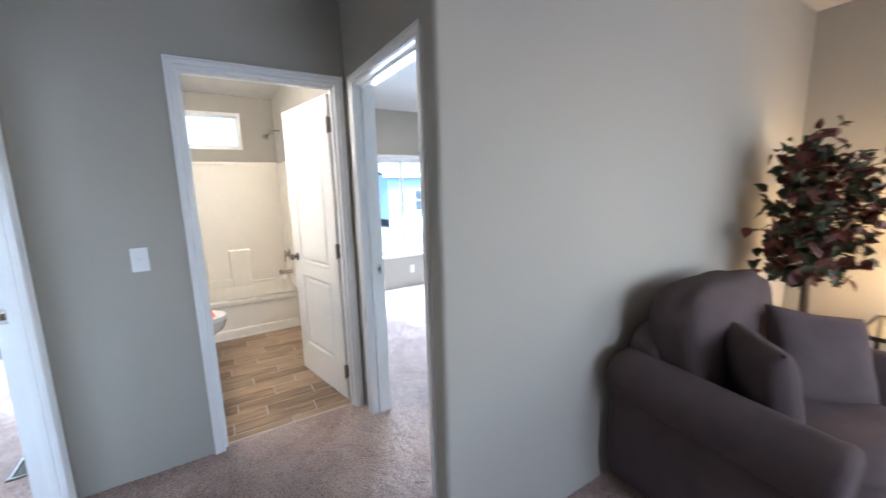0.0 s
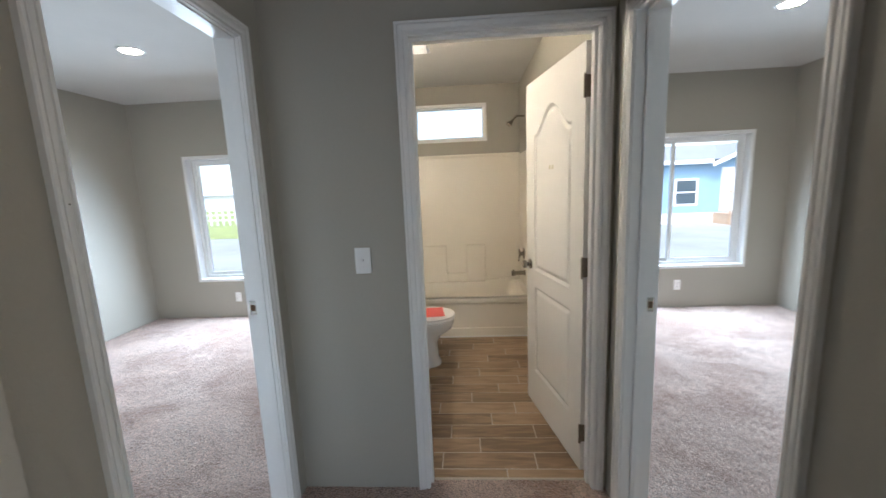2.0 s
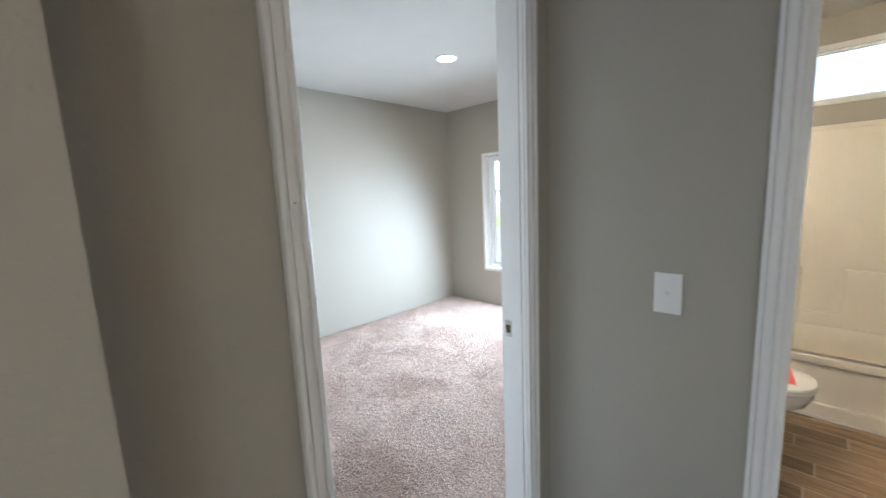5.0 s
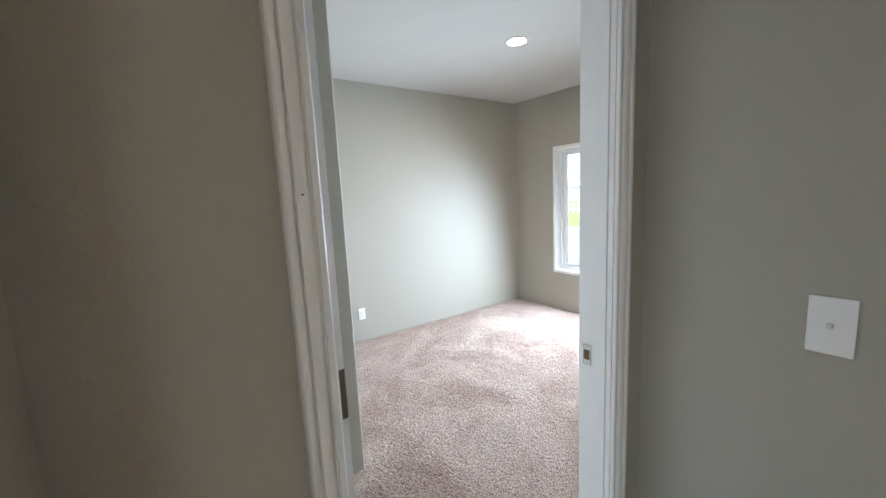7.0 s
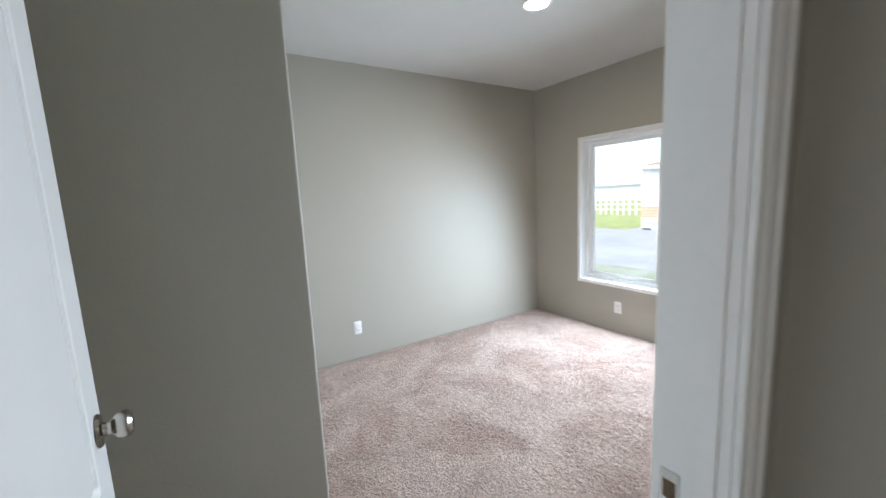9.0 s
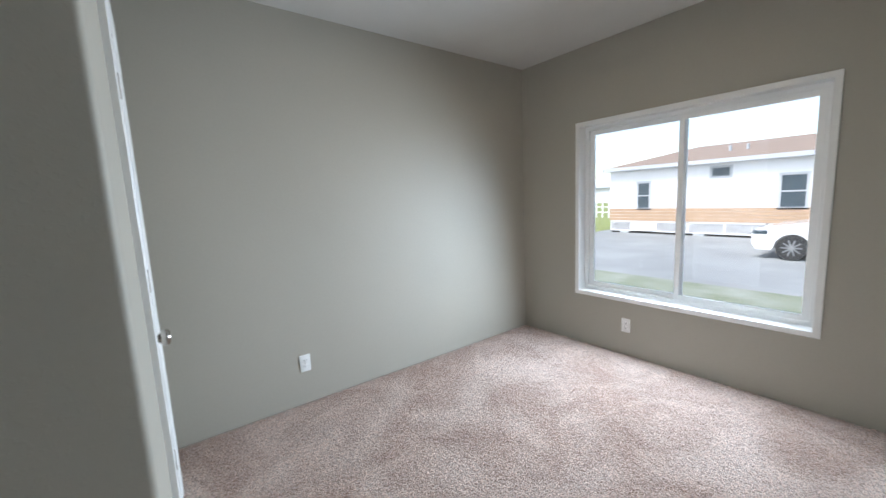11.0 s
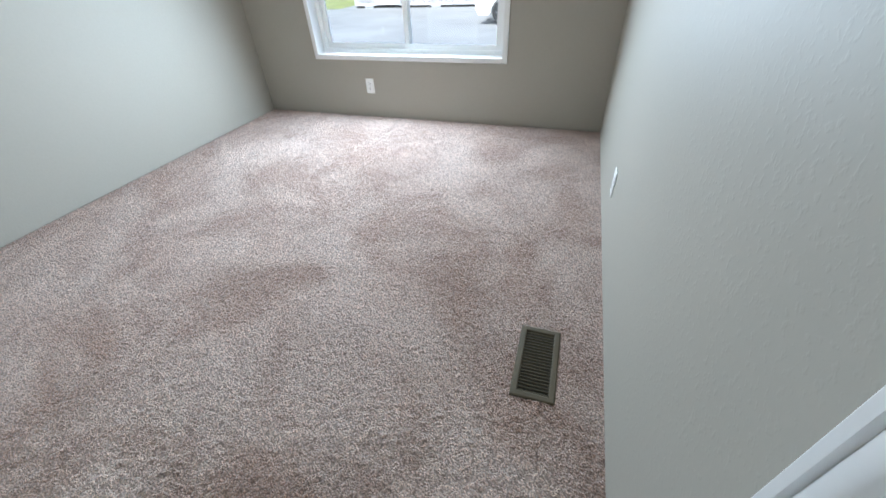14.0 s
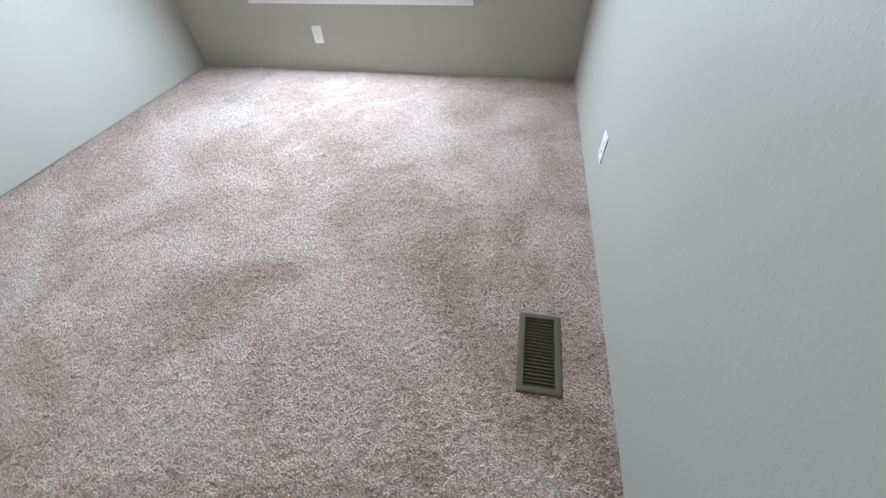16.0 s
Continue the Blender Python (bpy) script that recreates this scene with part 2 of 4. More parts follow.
def plane_frame(axis, at, sign):
    """Maps (s, z, d) to the world on a wall: axis 'x' is a wall of constant x with s along y; d points off the wall by sign."""
    if axis == "x":
        return lambda s, z, d: Vector((at + sign * d, s, z))
    return lambda s, z, d: Vector((s, at + sign * d, z))


def sweep(bm, f, s0, s1, z0, z1, profile, closed):
    """Mitred moulding round an opening: profile of (outward, proud)."""
    if closed:
        spots = [(s0, z0, -1, -1), (s0, z1, -1, 1), (s1, z1, 1, 1), (s1, z0, 1, -1)]
    else:
        spots = [(s0, z0, -1, 0), (s0, z1, -1, 1), (s1, z1, 1, 1), (s1, z0, 1, 0)]
    rings = [[bm.verts.new(f(s + a * w, z + b * w, d)) for w, d in profile] for s, z, a, b in spots]
    n = len(profile)
    pairs = list(zip(rings, rings[1:])) + ([(rings[-1], rings[0])] if closed else [])
    for p, q in pairs:
        for i in range(n):
            bm.faces.new((p[i], p[(i + 1) % n], q[(i + 1) % n], q[i]))
    if not closed:
        bm.faces.new(rings[0])
        bm.faces.new(rings[-1][::-1])


CASING = [(-0.006, 0.0), (-0.006, 0.009), (-0.003, 0.011), (0.008, 0.0115), (0.0095, 0.007), (0.0125, 0.0065), (0.015, 0.011), (0.021, 0.0145), (0.030, 0.0165),
          (0.0385, 0.0165), (0.041, 0.0115), (0.0435, 0.0115), (0.046, 0.0185), (0.056, 0.0195), (0.060, 0.016), (0.060, 0.0)]
FLAT = [(-0.005, 0.0), (-0.005, 0.010), (-0.003, 0.012), (0.028, 0.012), (0.030, 0.010), (0.030, 0.0)]

# ---- plan ----
CEILING, LIVCEIL = 2.505, 2.56
AX0, AX1, YW = -2.917, -0.046, 2.64
HX0, HX1 = 0.040, 1.48
BX0, BX1 = 1.59, 4.30
LY = -1.285
OUT = 2.79


def wall(name, label, boxes, mat=None):
    bm = bmesh.new()
    for b in boxes:
        box(bm, *b)
    return structure(name, bm, mat or WALL, label, "wall")


# outer wall with its three windows: (x0, x1, z0, z1)
WIN_A = (-2.305, -0.79, 0.472, 1.879)
WIN_BATH = (0.36, 1.100, 1.953, 2.288)
WIN_B = (2.42, 3.89, 0.475, 1.877)
cells, x = [], AX0 - 0.12
for x0, x1, z0, z1 in (WIN_A, WIN_BATH, WIN_B):
    cells += [(x, x0, YW, OUT, -0.1, 2.62), (x0, x1, YW, OUT, -0.1, z0), (x0, x1, YW, OUT, z1, 2.62)]
    x = x1
cells.append((x, BX1 + 0.12, YW, OUT, -0.1, 2.62))
wall("wall_north", "greige painted outer wall with three window openings", cells)

DA = (-0.878, -0.138, 2.03)
DB = (-0.925, -0.140, 2.03)
DBATH = (0.636, 1.430, 2.052)
wall("wall_west", "greige painted bedroom wall with a white outlet", [(AX0 - 0.12, AX0, -0.45, YW, 0, CEILING)])
wall("wall_bedroom_hall", "greige painted partition with a door opening to the bedroom",
     [(AX1, HX0, DA[1], YW, 0, CEILING), (AX1, HX0, DA[0], DA[1], DA[2], CEILING), (AX1, HX0, -1.25, DA[0], 0, CEILING)])
wall("wall_hall_east", "greige painted partition with a door opening to the second bedroom",
     [(HX1, BX0, DB[1], YW, 0, CEILING), (HX1, BX0, DB[0], DB[1], DB[2], CEILING), (HX1, BX0, -1.20, DB[0], 0, CEILING)])
wall("wall_bathroom_front", "greige painted wall with the bathroom door opening",
     [(HX0, DBATH[0], 0, 0.1, 0, CEILING), (DBATH[0], DBATH[1], 0, 0.1, DBATH[2], CEILING), (DBATH[1], HX1, 0, 0.1, 0, CEILING)])
bm = bmesh.new()
box(bm, -1.31, -1.21, -1.02, -0.35, 0, CEILING)
es = [e for e in bm.edges if all(abs(v.co.x + 1.21) < 1e-4 and abs(v.co.y + 0.35) < 1e-4 for v in e.verts)]
bmesh.ops.bevel(bm, geom=es, offset=0.012, segments=4, affect="EDGES", profile=0.5)
structure("wall_closet_side", bm, WALL, "greige painted closet side wall with a rounded corner", "wall", 40)
CD = (-2.45, -1.79, 2.03)
wall("wall_closet_front", "greige painted closet front with a door opening",
     [(AX0, CD[0], -0.45, -0.35, 0, CEILING), (CD[0], CD[1], -0.45, -0.35, CD[2], CEILING), (CD[1], -1.31, -0.45, -0.35, 0, CEILING)])
wall("wall_alcove", "greige painted wall behind the open bedroom door", [(AX0 - 0.12, AX1, -1.12, -1.02, 0, CEILING)])
wall("wall_second_bedroom_east", "greige painted wall of the second bedroom", [(BX1, BX1 + 0.12, -1.18, YW, 0, CEILING)])
wall("wall_hall_stub", "greige painted stub wall at the hall opening", [(HX0, 0.20, -1.25, -1.16, 0, LIVCEIL)])

# rounded end of the living-room wall
bm = bmesh.new()
vs = box(bm, 1.332, 4.45, LY, -1.20, 0, LIVCEIL)
es = [e for e in {e for v in vs for e in v.link_edges} if all(abs(v.co.x - 1.332) < 1e-4 for v in e.verts) and abs(e.verts[0].co.z - e.verts[1].co.z) > 1]
bmesh.ops.bevel(bm, geom=es, offset=0.018, segments=5, affect="EDGES", profile=0.5)
structure("wall_living_room", bm, WALL, "greige painted living room wall with a rounded corner", "wall", 40)
wall("wall_kitchen_side", "greige painted wall between closet and kitchen", [(-7.2, AX1, -1.25, -1.12, 0, LIVCEIL)])
# one slab with a window opening
bm = bmesh.new()
rings = [[bm.verts.new((x, y, z)) for y, z in ((y0, z0), (y1, z0), (y1, z1), (y0, z1))]
         for x, y0, y1, z0, z1 in ((4.45, -5.4, LY, 0, LIVCEIL), (4.45, -5.1, -3.1, 0.5, 2.1), (4.57, -5.1, -3.1, 0.5, 2.1), (4.57, -5.4, LY, 0, LIVCEIL))]
for p, q in zip(rings, rings[1:] + rings[:1]):
    for i in range(4):
        bm.faces.new((p[i], p[(i + 1) % 4], q[(i + 1) % 4], q[i]))
structure("wall_living_east", bm, WALL, "greige painted living room wall with a window past the plant", "wall")
wall("wall_kitchen_west", "greige painted kitchen end wall", [(-7.3, -7.2, -5.4, -1.07, 0, LIVCEIL)])
# unseen wall; its place and openings are assumed, sized for the light
wall("wall_south", "unseen greige painted wall with two assumed window openings",
     [(-7.2, -4.6, -5.5, -5.4, 0, LIVCEIL), (-4.6, -3.4, -5.5, -5.4, 0, 1.1), (-4.6, -3.4, -5.5, -5.4, 2.0, LIVCEIL), (-3.4, 1.2, -5.5, -5.4, 0, LIVCEIL),
      (1.2, 3.0, -5.5, -5.4, 0, 0.9), (1.2, 3.0, -5.5, -5.4, 2.0, LIVCEIL), (3.0, 4.45, -5.5, -5.4, 0, LIVCEIL)])
wall("ceiling", "white textured ceiling over bedrooms, hall and bathroom", [(AX0 - 0.12, BX1 + 0.12, -1.20, YW, CEILING, CEILING + 0.1)], CEIL)
wall("ceiling_living", "white textured living room ceiling", [(-7.3, 4.57, -5.5, -1.20, LIVCEIL, LIVCEIL + 0.1)], CEIL)
for o in (bpy.data.objects["ceiling"], bpy.data.objects["ceiling_living"]):
    tagged(o, category="ceiling")


# ---- floors ----
def pile(name, x0, x1, y0, y1, step, label, edge=1.0):
    """Carpet as a fine uneven sheet."""
    nx, ny = int((x1 - x0) / step) + 1, int((y1 - y0) / step) + 1
    rng = np.random.default_rng(5)
    h = rng.random((ny, nx)) * 0.0105
    h[1:-1, 1:-1] = 0.72 * h[1:-1, 1:-1] + 0.07 * (h[:-2, 1:-1] + h[2:, 1:-1] + h[1:-1, :-2] + h[1:-1, 2:])
    gx, gy = np.meshgrid(np.linspace(x0, x1, nx), np.linspace(y0, y1, ny))
    h += 0.0012 * np.sin(gx * 9 + 2 * np.sin(gy * 5)) * np.sin(gy * 7 + np.sin(gx * 4))
    jx, jy = (rng.random((ny, nx)) - 0.5) * step * 0.5, (rng.random((ny, nx)) - 0.5) * step * 0.5
    for e in (0, -1):
        jx[:, e] = 0
        jy[e, :] = 0
    rimmed = np.minimum(np.minimum(gx - x0, x1 - gx), np.minimum(gy - y0, y1 - gy))
    h -= 0.003 * np.clip(1 - rimmed / 0.020, 0, 1) * edge
    hole = (np.abs(gx + 0.255) < 0.054) & (np.abs(gy - 0.508) < 0.128)
    h[hole] = -0.015
    co = np.stack([gx + jx, gy + jy, h - 0.0065], -1).reshape(-1, 3)
    i = np.arange((ny - 1) * (nx - 1))
    a = i // (nx - 1) * nx + i % (nx - 1)
    quads = np.stack([a, a + 1, a + nx + 1, a + nx], -1)
    me = bpy.data.meshes.new(name)
    me.from_pydata(co.tolist(), [], quads.tolist())
    me.polygons.foreach_set("use_smooth", [True] * len(me.polygons))
    me.materials.append(CARPET)
    return tagged(new(name, me), label, "carpet", kind="structure")


wall("subfloor", "plain floor deck below the coverings", [(-7.3, 4.57, -5.5, OUT, -0.12, -0.02)], GROUT)
tagged(bpy.data.objects["subfloor"], category="floor")
pile("carpet_bedroom", AX0, HX0 - 0.05, -1.02, YW, 0.0065, "mauve-beige cut-pile bedroom carpet with brushed marks")
pile("carpet_second_bedroom", HX1 + 0.05, BX1, -1.18, YW, 0.02, "mauve-beige cut-pile carpet in the second bedroom")
pile("carpet_hall", HX0 - 0.05, HX1 + 0.05, -1.28, 0.055, 0.012, "brown-beige cut-pile carpet in the small hall", 0.3)
pile("carpet_living", -0.6, 4.45, -5.4, -1.28, 0.03, "brown-beige cut-pile living room carpet")


# ---- doors ----
def leaf_mesh(name, w, h, t):
    """Moulded two-panel door leaf with an arched upper panel; hinge edge at x=0, thickness about y=0."""
    step = 0.007
    xs, zs = np.linspace(0, w, int(w / step) + 1), np.linspace(0, h, int(h / step) + 1)
    gx, gz = np.meshgrid(xs, zs)
    m = 0.125
    u = np.clip((gx - m) / (w - 2 * m), 0, 1)
    arch = 1.70 + 0.125 * (0.5 - 0.5 * np.cos(2 * np.pi * np.clip((u - 0.06) / 0.88, 0, 1))) ** 0.8
    up = np.minimum(np.minimum(gx - m, w - m - gx), np.minimum(gz - 0.90, (arch - gz) * 0.85))
    lo = np.minimum(np.minimum(gx - m, w - m - gx), np.minimum(gz - 0.24, 0.79 - gz))
    d = np.maximum(up, lo)
    depth = np.interp(d, [-0.004, 0.0, 0.009, 0.017, 0.030, 0.040], [0, 0.0015, -0.012, -0.012, -0.002, -0.001])
    ny, nx = gx.shape
    front = np.stack([gx, -t / 2 - depth, gz], -1).reshape(-1, 3)
    back = np.stack([gx, t / 2 + depth, gz], -1).reshape(-1, 3)
    i = np.arange((ny - 1) * (nx - 1))
    a = i // (nx - 1) * nx + i % (nx - 1)
    quads = np.stack([a, a + 1, a + nx + 1, a + nx], -1)
    o = nx * ny
    rim = list(range(nx)) + [r * nx + nx - 1 for r in range(1, ny)] + [(ny - 1) * nx + c for c in range(nx - 2, -1, -1)] + [r * nx for r in range(ny - 2, 0, -1)]
    side = [(rim[j], rim[j - 1], rim[j - 1] + o, rim[j] + o) for j in range(len(rim))]
    me = bpy.data.meshes.new(name)
    me.from_pydata(np.concatenate([front, back]).tolist(), [], quads.tolist() + (quads[:, ::-1] + o).tolist() + side)
    me.polygons.foreach_set("use_smooth", [True] * len(me.polygons))
    me.set_sharp_from_angle(angle=radians(40))
    me.materials.append(DOORW)
    return me


def knob(parent, x, z, t, sides=(-1, 1)):
    for s in sides:
        bm = bmesh.new()
        lathe(bm, [(0.0295, 0.0), (0.031, 0.002), (0.029, 0.007), (0.014, 0.009), (0.011, 0.015), (0.012, 0.021), (0.022, 0.029), (0.0255, 0.038), (0.0245, 0.046), (0.018, 0.052), (0.006, 0.0535)],
              Matrix.Translation((x, s * t / 2, z)) @ Matrix.Rotation(radians(90 * s * -1), 4, "X"))
        part("door_handle", bm, NICKEL, parent, "satin nickel door knob")


def hinge(parent, z, t, side, leafy=True):
    """Butt hinge on the leaf: leaf plate on the hinge edge and a knuckle on the given face."""
    bm = bmesh.new()
    box(bm, -0.0025, 0.0, -t / 2, t / 2, z - 0.045, z + 0.045, 0.0008, 1)
    rod(bm, (-0.003, side * (t / 2 + 0.005), z - 0.045), (-0.003, side * (t / 2 + 0.005), z + 0.045), 0.006, seg=12)
    for k in (-1, 1):
        rod(bm, (-0.003, side * (t / 2 + 0.005), z + k * 0.046), (-0.003, side * (t / 2 + 0.005), z + k * 0.051), 0.0065, 0.004, 12)
    box(bm, 0.0, 0.012, side * (t / 2 + 0.0005) - 0.001, side * (t / 2 + 0.0005) + 0.001, z - 0.045, z + 0.045)
    part("hinge", bm, HINGE, parent, "satin metal butt hinge")


def doorway(name, label, axis, faces, span, top, sides, strike=None, stop=0.045, proud=0.030):
    """Jamb lining, stops and casing on the given faces of an opening."""
    s0, s1 = span
    a, b = faces
    root = thing(name, (0, 0, 0), label, "doorway", kind="structure")
    lo = plane_frame(axis, a, 1)
    depth = b - a
    bm = bmesh.new()
    ja, jb = -0.001, depth + 0.001
    sweep(bm, lo, s0, s1, 0, top, [(-0.018, ja), (0.0, ja), (0.0, jb), (-0.018, jb)], False)
    part("jamb", bm, TRIM, root, "white painted door jamb", 0)
    bm = bmesh.new()
    sweep(bm, lo, s0, s1, 0, top - 0.0, [(-proud, stop - 0.018), (-0.018, stop - 0.018), (-0.018, stop + 0.018), (-proud, stop + 0.018), (-proud - 0.001, stop)], False)
    part("door_stop", bm, TRIM, root, "white door stop strip", 0)
    for face, sign, wide in sides:
        bm = bmesh.new()
        sweep(bm, plane_frame(axis, face, sign), s0, s1, 0, top, [((w + 0.006) * wide - 0.0145, d) for w, d in CASING], False)
        part("casing", bm, TRIM, root, "white profiled door casing", 30)
    if strike:
        s, d, dr, z = strike
        bm = bmesh.new()
        f = plane_frame(axis, a, 1)
        p, q = f(s, z - 0.0285, d - 0.013), f(s + dr * 0.002, z + 0.0285, d + 0.013)
        box(bm, min(p.x, q.x), max(p.x, q.x), min(p.y, q.y), max(p.y, q.y), z - 0.0285, z + 0.0285, 0.0007, 1)
        sp = part("strike_plate", bm, NICKEL, root, "nickel strike plate")
        bm = bmesh.new()
        p, q = f(s, z - 0.0135, d - 0.008), f(s + dr * 0.0028, z + 0.0135, d + 0.008)
        box(bm, min(p.x, q.x), max(p.x, q.x), min(p.y, q.y), max(p.y, q.y), z - 0.0135, z + 0.0135)
        part("latch_hole", bm, BARK, sp, "raw wood latch hole")
    return root


d1 = doorway("door_1", "white cased bedroom doorway with an open panel door", "x", (AX1, HX0), DA[:2], DA[2], ((AX1, -1, 1.0), (HX0, 1, 0.76)), (DA[1] - 0.018, 0.018, -1, 0.970), 0.055, 0.023)
d2 = doorway("door_2", "white cased doorway to the second bedroom", "x", (HX1, BX0), DB[:2], DB[2], ((HX1, -1, 0.74), (BX0, 1, 1.0)), (DB[1] - 0.018, 0.091, -1, 0.945), 0.055)
d3 = doorway("door_3", "white cased bathroom doorway with an open arched-panel door", "y", (0.0, 0.1), DBATH[:2], DBATH[2], ((0.0, -1, 0.74), (0.1, 1, 1.0)))
d4 = doorway("door_4", "white cased closet doorway with a closed panel door", "y", (-0.45, -0.35), CD[:2], CD[2], ((-0.35, 1, 1.0),))


def hang(root, name, w, at, rz, t, knuckle, label, lock=0.925, mid=1.03):
    me = leaf_mesh(name, w, 2.0, t)
    ob = new("door_leaf", me)
    ob.parent = root
    ob.matrix_basis = pose(*at, 0, 0, rz)
    tagged(ob, label)
    for z in (0.20, mid, 1.82):
        hinge(ob, z, t, knuckle)
    knob(ob, w - 0.062, lock, t)
    return ob


# bedroom door stands open along the alcove wall; bathroom door stands open into the bathroom; closet door is shut
hang(d1, "door_leaf", 0.690, (AX1 - 0.010, DA[0] + 0.0435, 0.012), 184.6, 0.035, 1, "white moulded panel door, open", 0.980, 1.072)
for z in (0.212, 1.077, 1.832):
    bm = bmesh.new()
    box(bm, AX1 + 0.001, AX1 + 0.034, DA[0] + 0.018, DA[0] + 0.0205, z - 0.045, z + 0.045, 0.0008, 1)
    part("hinge_leaf", bm, HINGE, d1, "satin metal hinge leaf on the jamb")
bm = bmesh.new()
rod(bm, (HX0 + 0.012, -0.890, 1.424), (HX0 + 0.0185, -0.890, 1.424), 0.0013, seg=8)
part("nail", bm, SLOT, d1, "dark dot for the shade in a small nail hole in the casing")
bath_leaf = hang(d3, "door_leaf", 0.715, (DBATH[1] - 0.022, 0.105, 0.012), 101, 0.035, 1, "white arched two-panel door, half open")
hang(d4, "door_leaf", CD[1] - CD[0] - 0.042, (CD[0] + 0.021, -0.3685, 0.012), 0, 0.035, 1, "white moulded closet door, shut")

for x, w in ((0.372, 0.011), (0.336, 0.009)):
    bm = bmesh.new()
    box(bm, x - w, x + w, 0.0160, 0.0169, 1.492, 1.513)
    part("sticker_residue", bm, STICKER, bath_leaf, "torn beige sticker residue", 0)

# ---- windows ----
def slider(name, label, rect, depth_in=0.085, pane_mat=None, sashes=True, fw=0.030):
    """White vinyl window set back in a trimmed opening, with one fixed and one sliding sash."""
    x0, x1, z0, z1 = rect
    root = thing(name, (0, 0, 0), label, "window", kind="structure")
    f = plane_frame("y", YW, -1)
    bm = bmesh.new()
    sweep(bm, f, x0, x1, z0, z1, FLAT, True)
    part("window_trim", bm, TRIM, root, "thin white window trim", 0)
    bm = bmesh.new()
    sweep(bm, f, x0, x1, z0, z1, [(-0.006, 0.001), (-0.006, -depth_in), (0.0, -depth_in), (0.0, 0.001)], True)
    part("window_return", bm, TRIM, root, "white window return", 0)
    yf = YW + depth_in
    bm = bmesh.new()
    sweep(bm, plane_frame("y", yf, 1), x0 + 0.006, x1 - 0.006, z0 + 0.006, z1 - 0.006, [(0.0, 0.0), (0.002 - fw, 0.0), (-fw, 0.006), (-fw, 0.055), (0.0, 0.055)], True)
    part("window_frame", bm, VINYL, root, "white vinyl window frame", 0)
    if not sashes:
        bm = bmesh.new()
        box(bm, x0 + fw + 0.004, x1 - fw - 0.004, yf + 0.025, yf + 0.029, z0 + fw + 0.004, z1 - fw - 0.004)
        pn = part("pane", bm, pane_mat or GLASS, root, "obscure glass pane", 0)
        pn.visible_shadow = False
        return root
    xm = (x0 + x1) / 2
    for a, b, dy in ((x0 + 0.034, xm + 0.022, 0.030), (xm - 0.022, x1 - 0.034, 0.004)):
        bm = bmesh.new()
        sweep(bm, plane_frame("y", yf + dy, 1), a, b, z0 + 0.034, z1 - 0.034, [(0.0, 0.0), (-0.034, 0.0), (-0.037, 0.004), (-0.037, 0.022), (0.0, 0.022)], True)
        sash = part("window_sash", bm, VINYL, root, "white vinyl sash", 0)
        bm = bmesh.new()
        box(bm, a + 0.036, b - 0.036, yf + dy + 0.009, yf + dy + 0.013, z0 + 0.070, z1 - 0.070)
        pn = part("pane", bm, GLASS, sash, "clear glass pane", 0)
        pn.visible_shadow = False
    return root


slider("window_1", "white vinyl sliding window in the bedroom wall", WIN_A)
slider("window_2", "small white obscure-glass window above the bathtub", WIN_BATH, 0.03, FROST, False, 0.014)
slider("window_3", "white vinyl sliding window in the second bedroom", WIN_B)


# ---- window light and added fill ----
def window_lamp(name, centre, size, aim, power, tint=(0.75, 0.88, 1.0), spread=180):
    """Area lamp standing in for light from a window opening: size is width and height, aim the direction in which it
    falls.
    """
    ob = new(name, bpy.data.lights.new(name, "AREA"))
    ob.data.shape, ob.data.size, ob.data.size_y, ob.data.energy, ob.data.color = "RECTANGLE", size[0], size[1], power, tint
    ob.data.spread = radians(spread)
    ob.matrix_world = look(Vector(centre), Vector(centre) + Vector(aim))
    return ob


for win, power, name in ((WIN_A, LIGHT_A, "daylight_bedroom"), (WIN_B, LIGHT_B, "daylight_second_bedroom")):
    for i in range(4):
        window_lamp(name, ((win[0] + win[1]) / 2, YW - 0.005, win[2] + 0.26 + 0.305 * i), (win[1] - win[0] - 0.26, 0.29), (0, -1, -0.50), power / 4, spread=148)
window_lamp("daylight_living", (2.1, -5.30, 1.45), (1.8, 1.1), (0, 1, -0.5), LIGHT_L, (0.95, 0.965, 1.0), 150)
# warm tint adds the light of unseen room lamps to the side window's
window_lamp("warm_side_light", (4.35, -4.1, 1.3), (2.0, 1.6), (-1, 0.25, -0.3), LIGHT_E, (1.0, 0.915, 0.76), 170)
# added fill lamp at an assumed, unseen kitchen opening
window_lamp("kitchen_fill", (-4.0, -5.35, 1.55), (1.2, 0.9), (0, 1, -0.35), LIGHT_K, (1.0, 0.95, 0.88), 150)


# ---- small wall and ceiling fittings ----
def facing(axis, at, sign, s, z):
    """Pose of a plate on a wall: local x along the wall, local y out of it, z up."""
    if axis == "y":
        return pose(s, at, z, 0, 0, 0 if sign > 0 else 180)
    return pose(at, s, z, 0, 0, -90 if sign > 0 else 90)


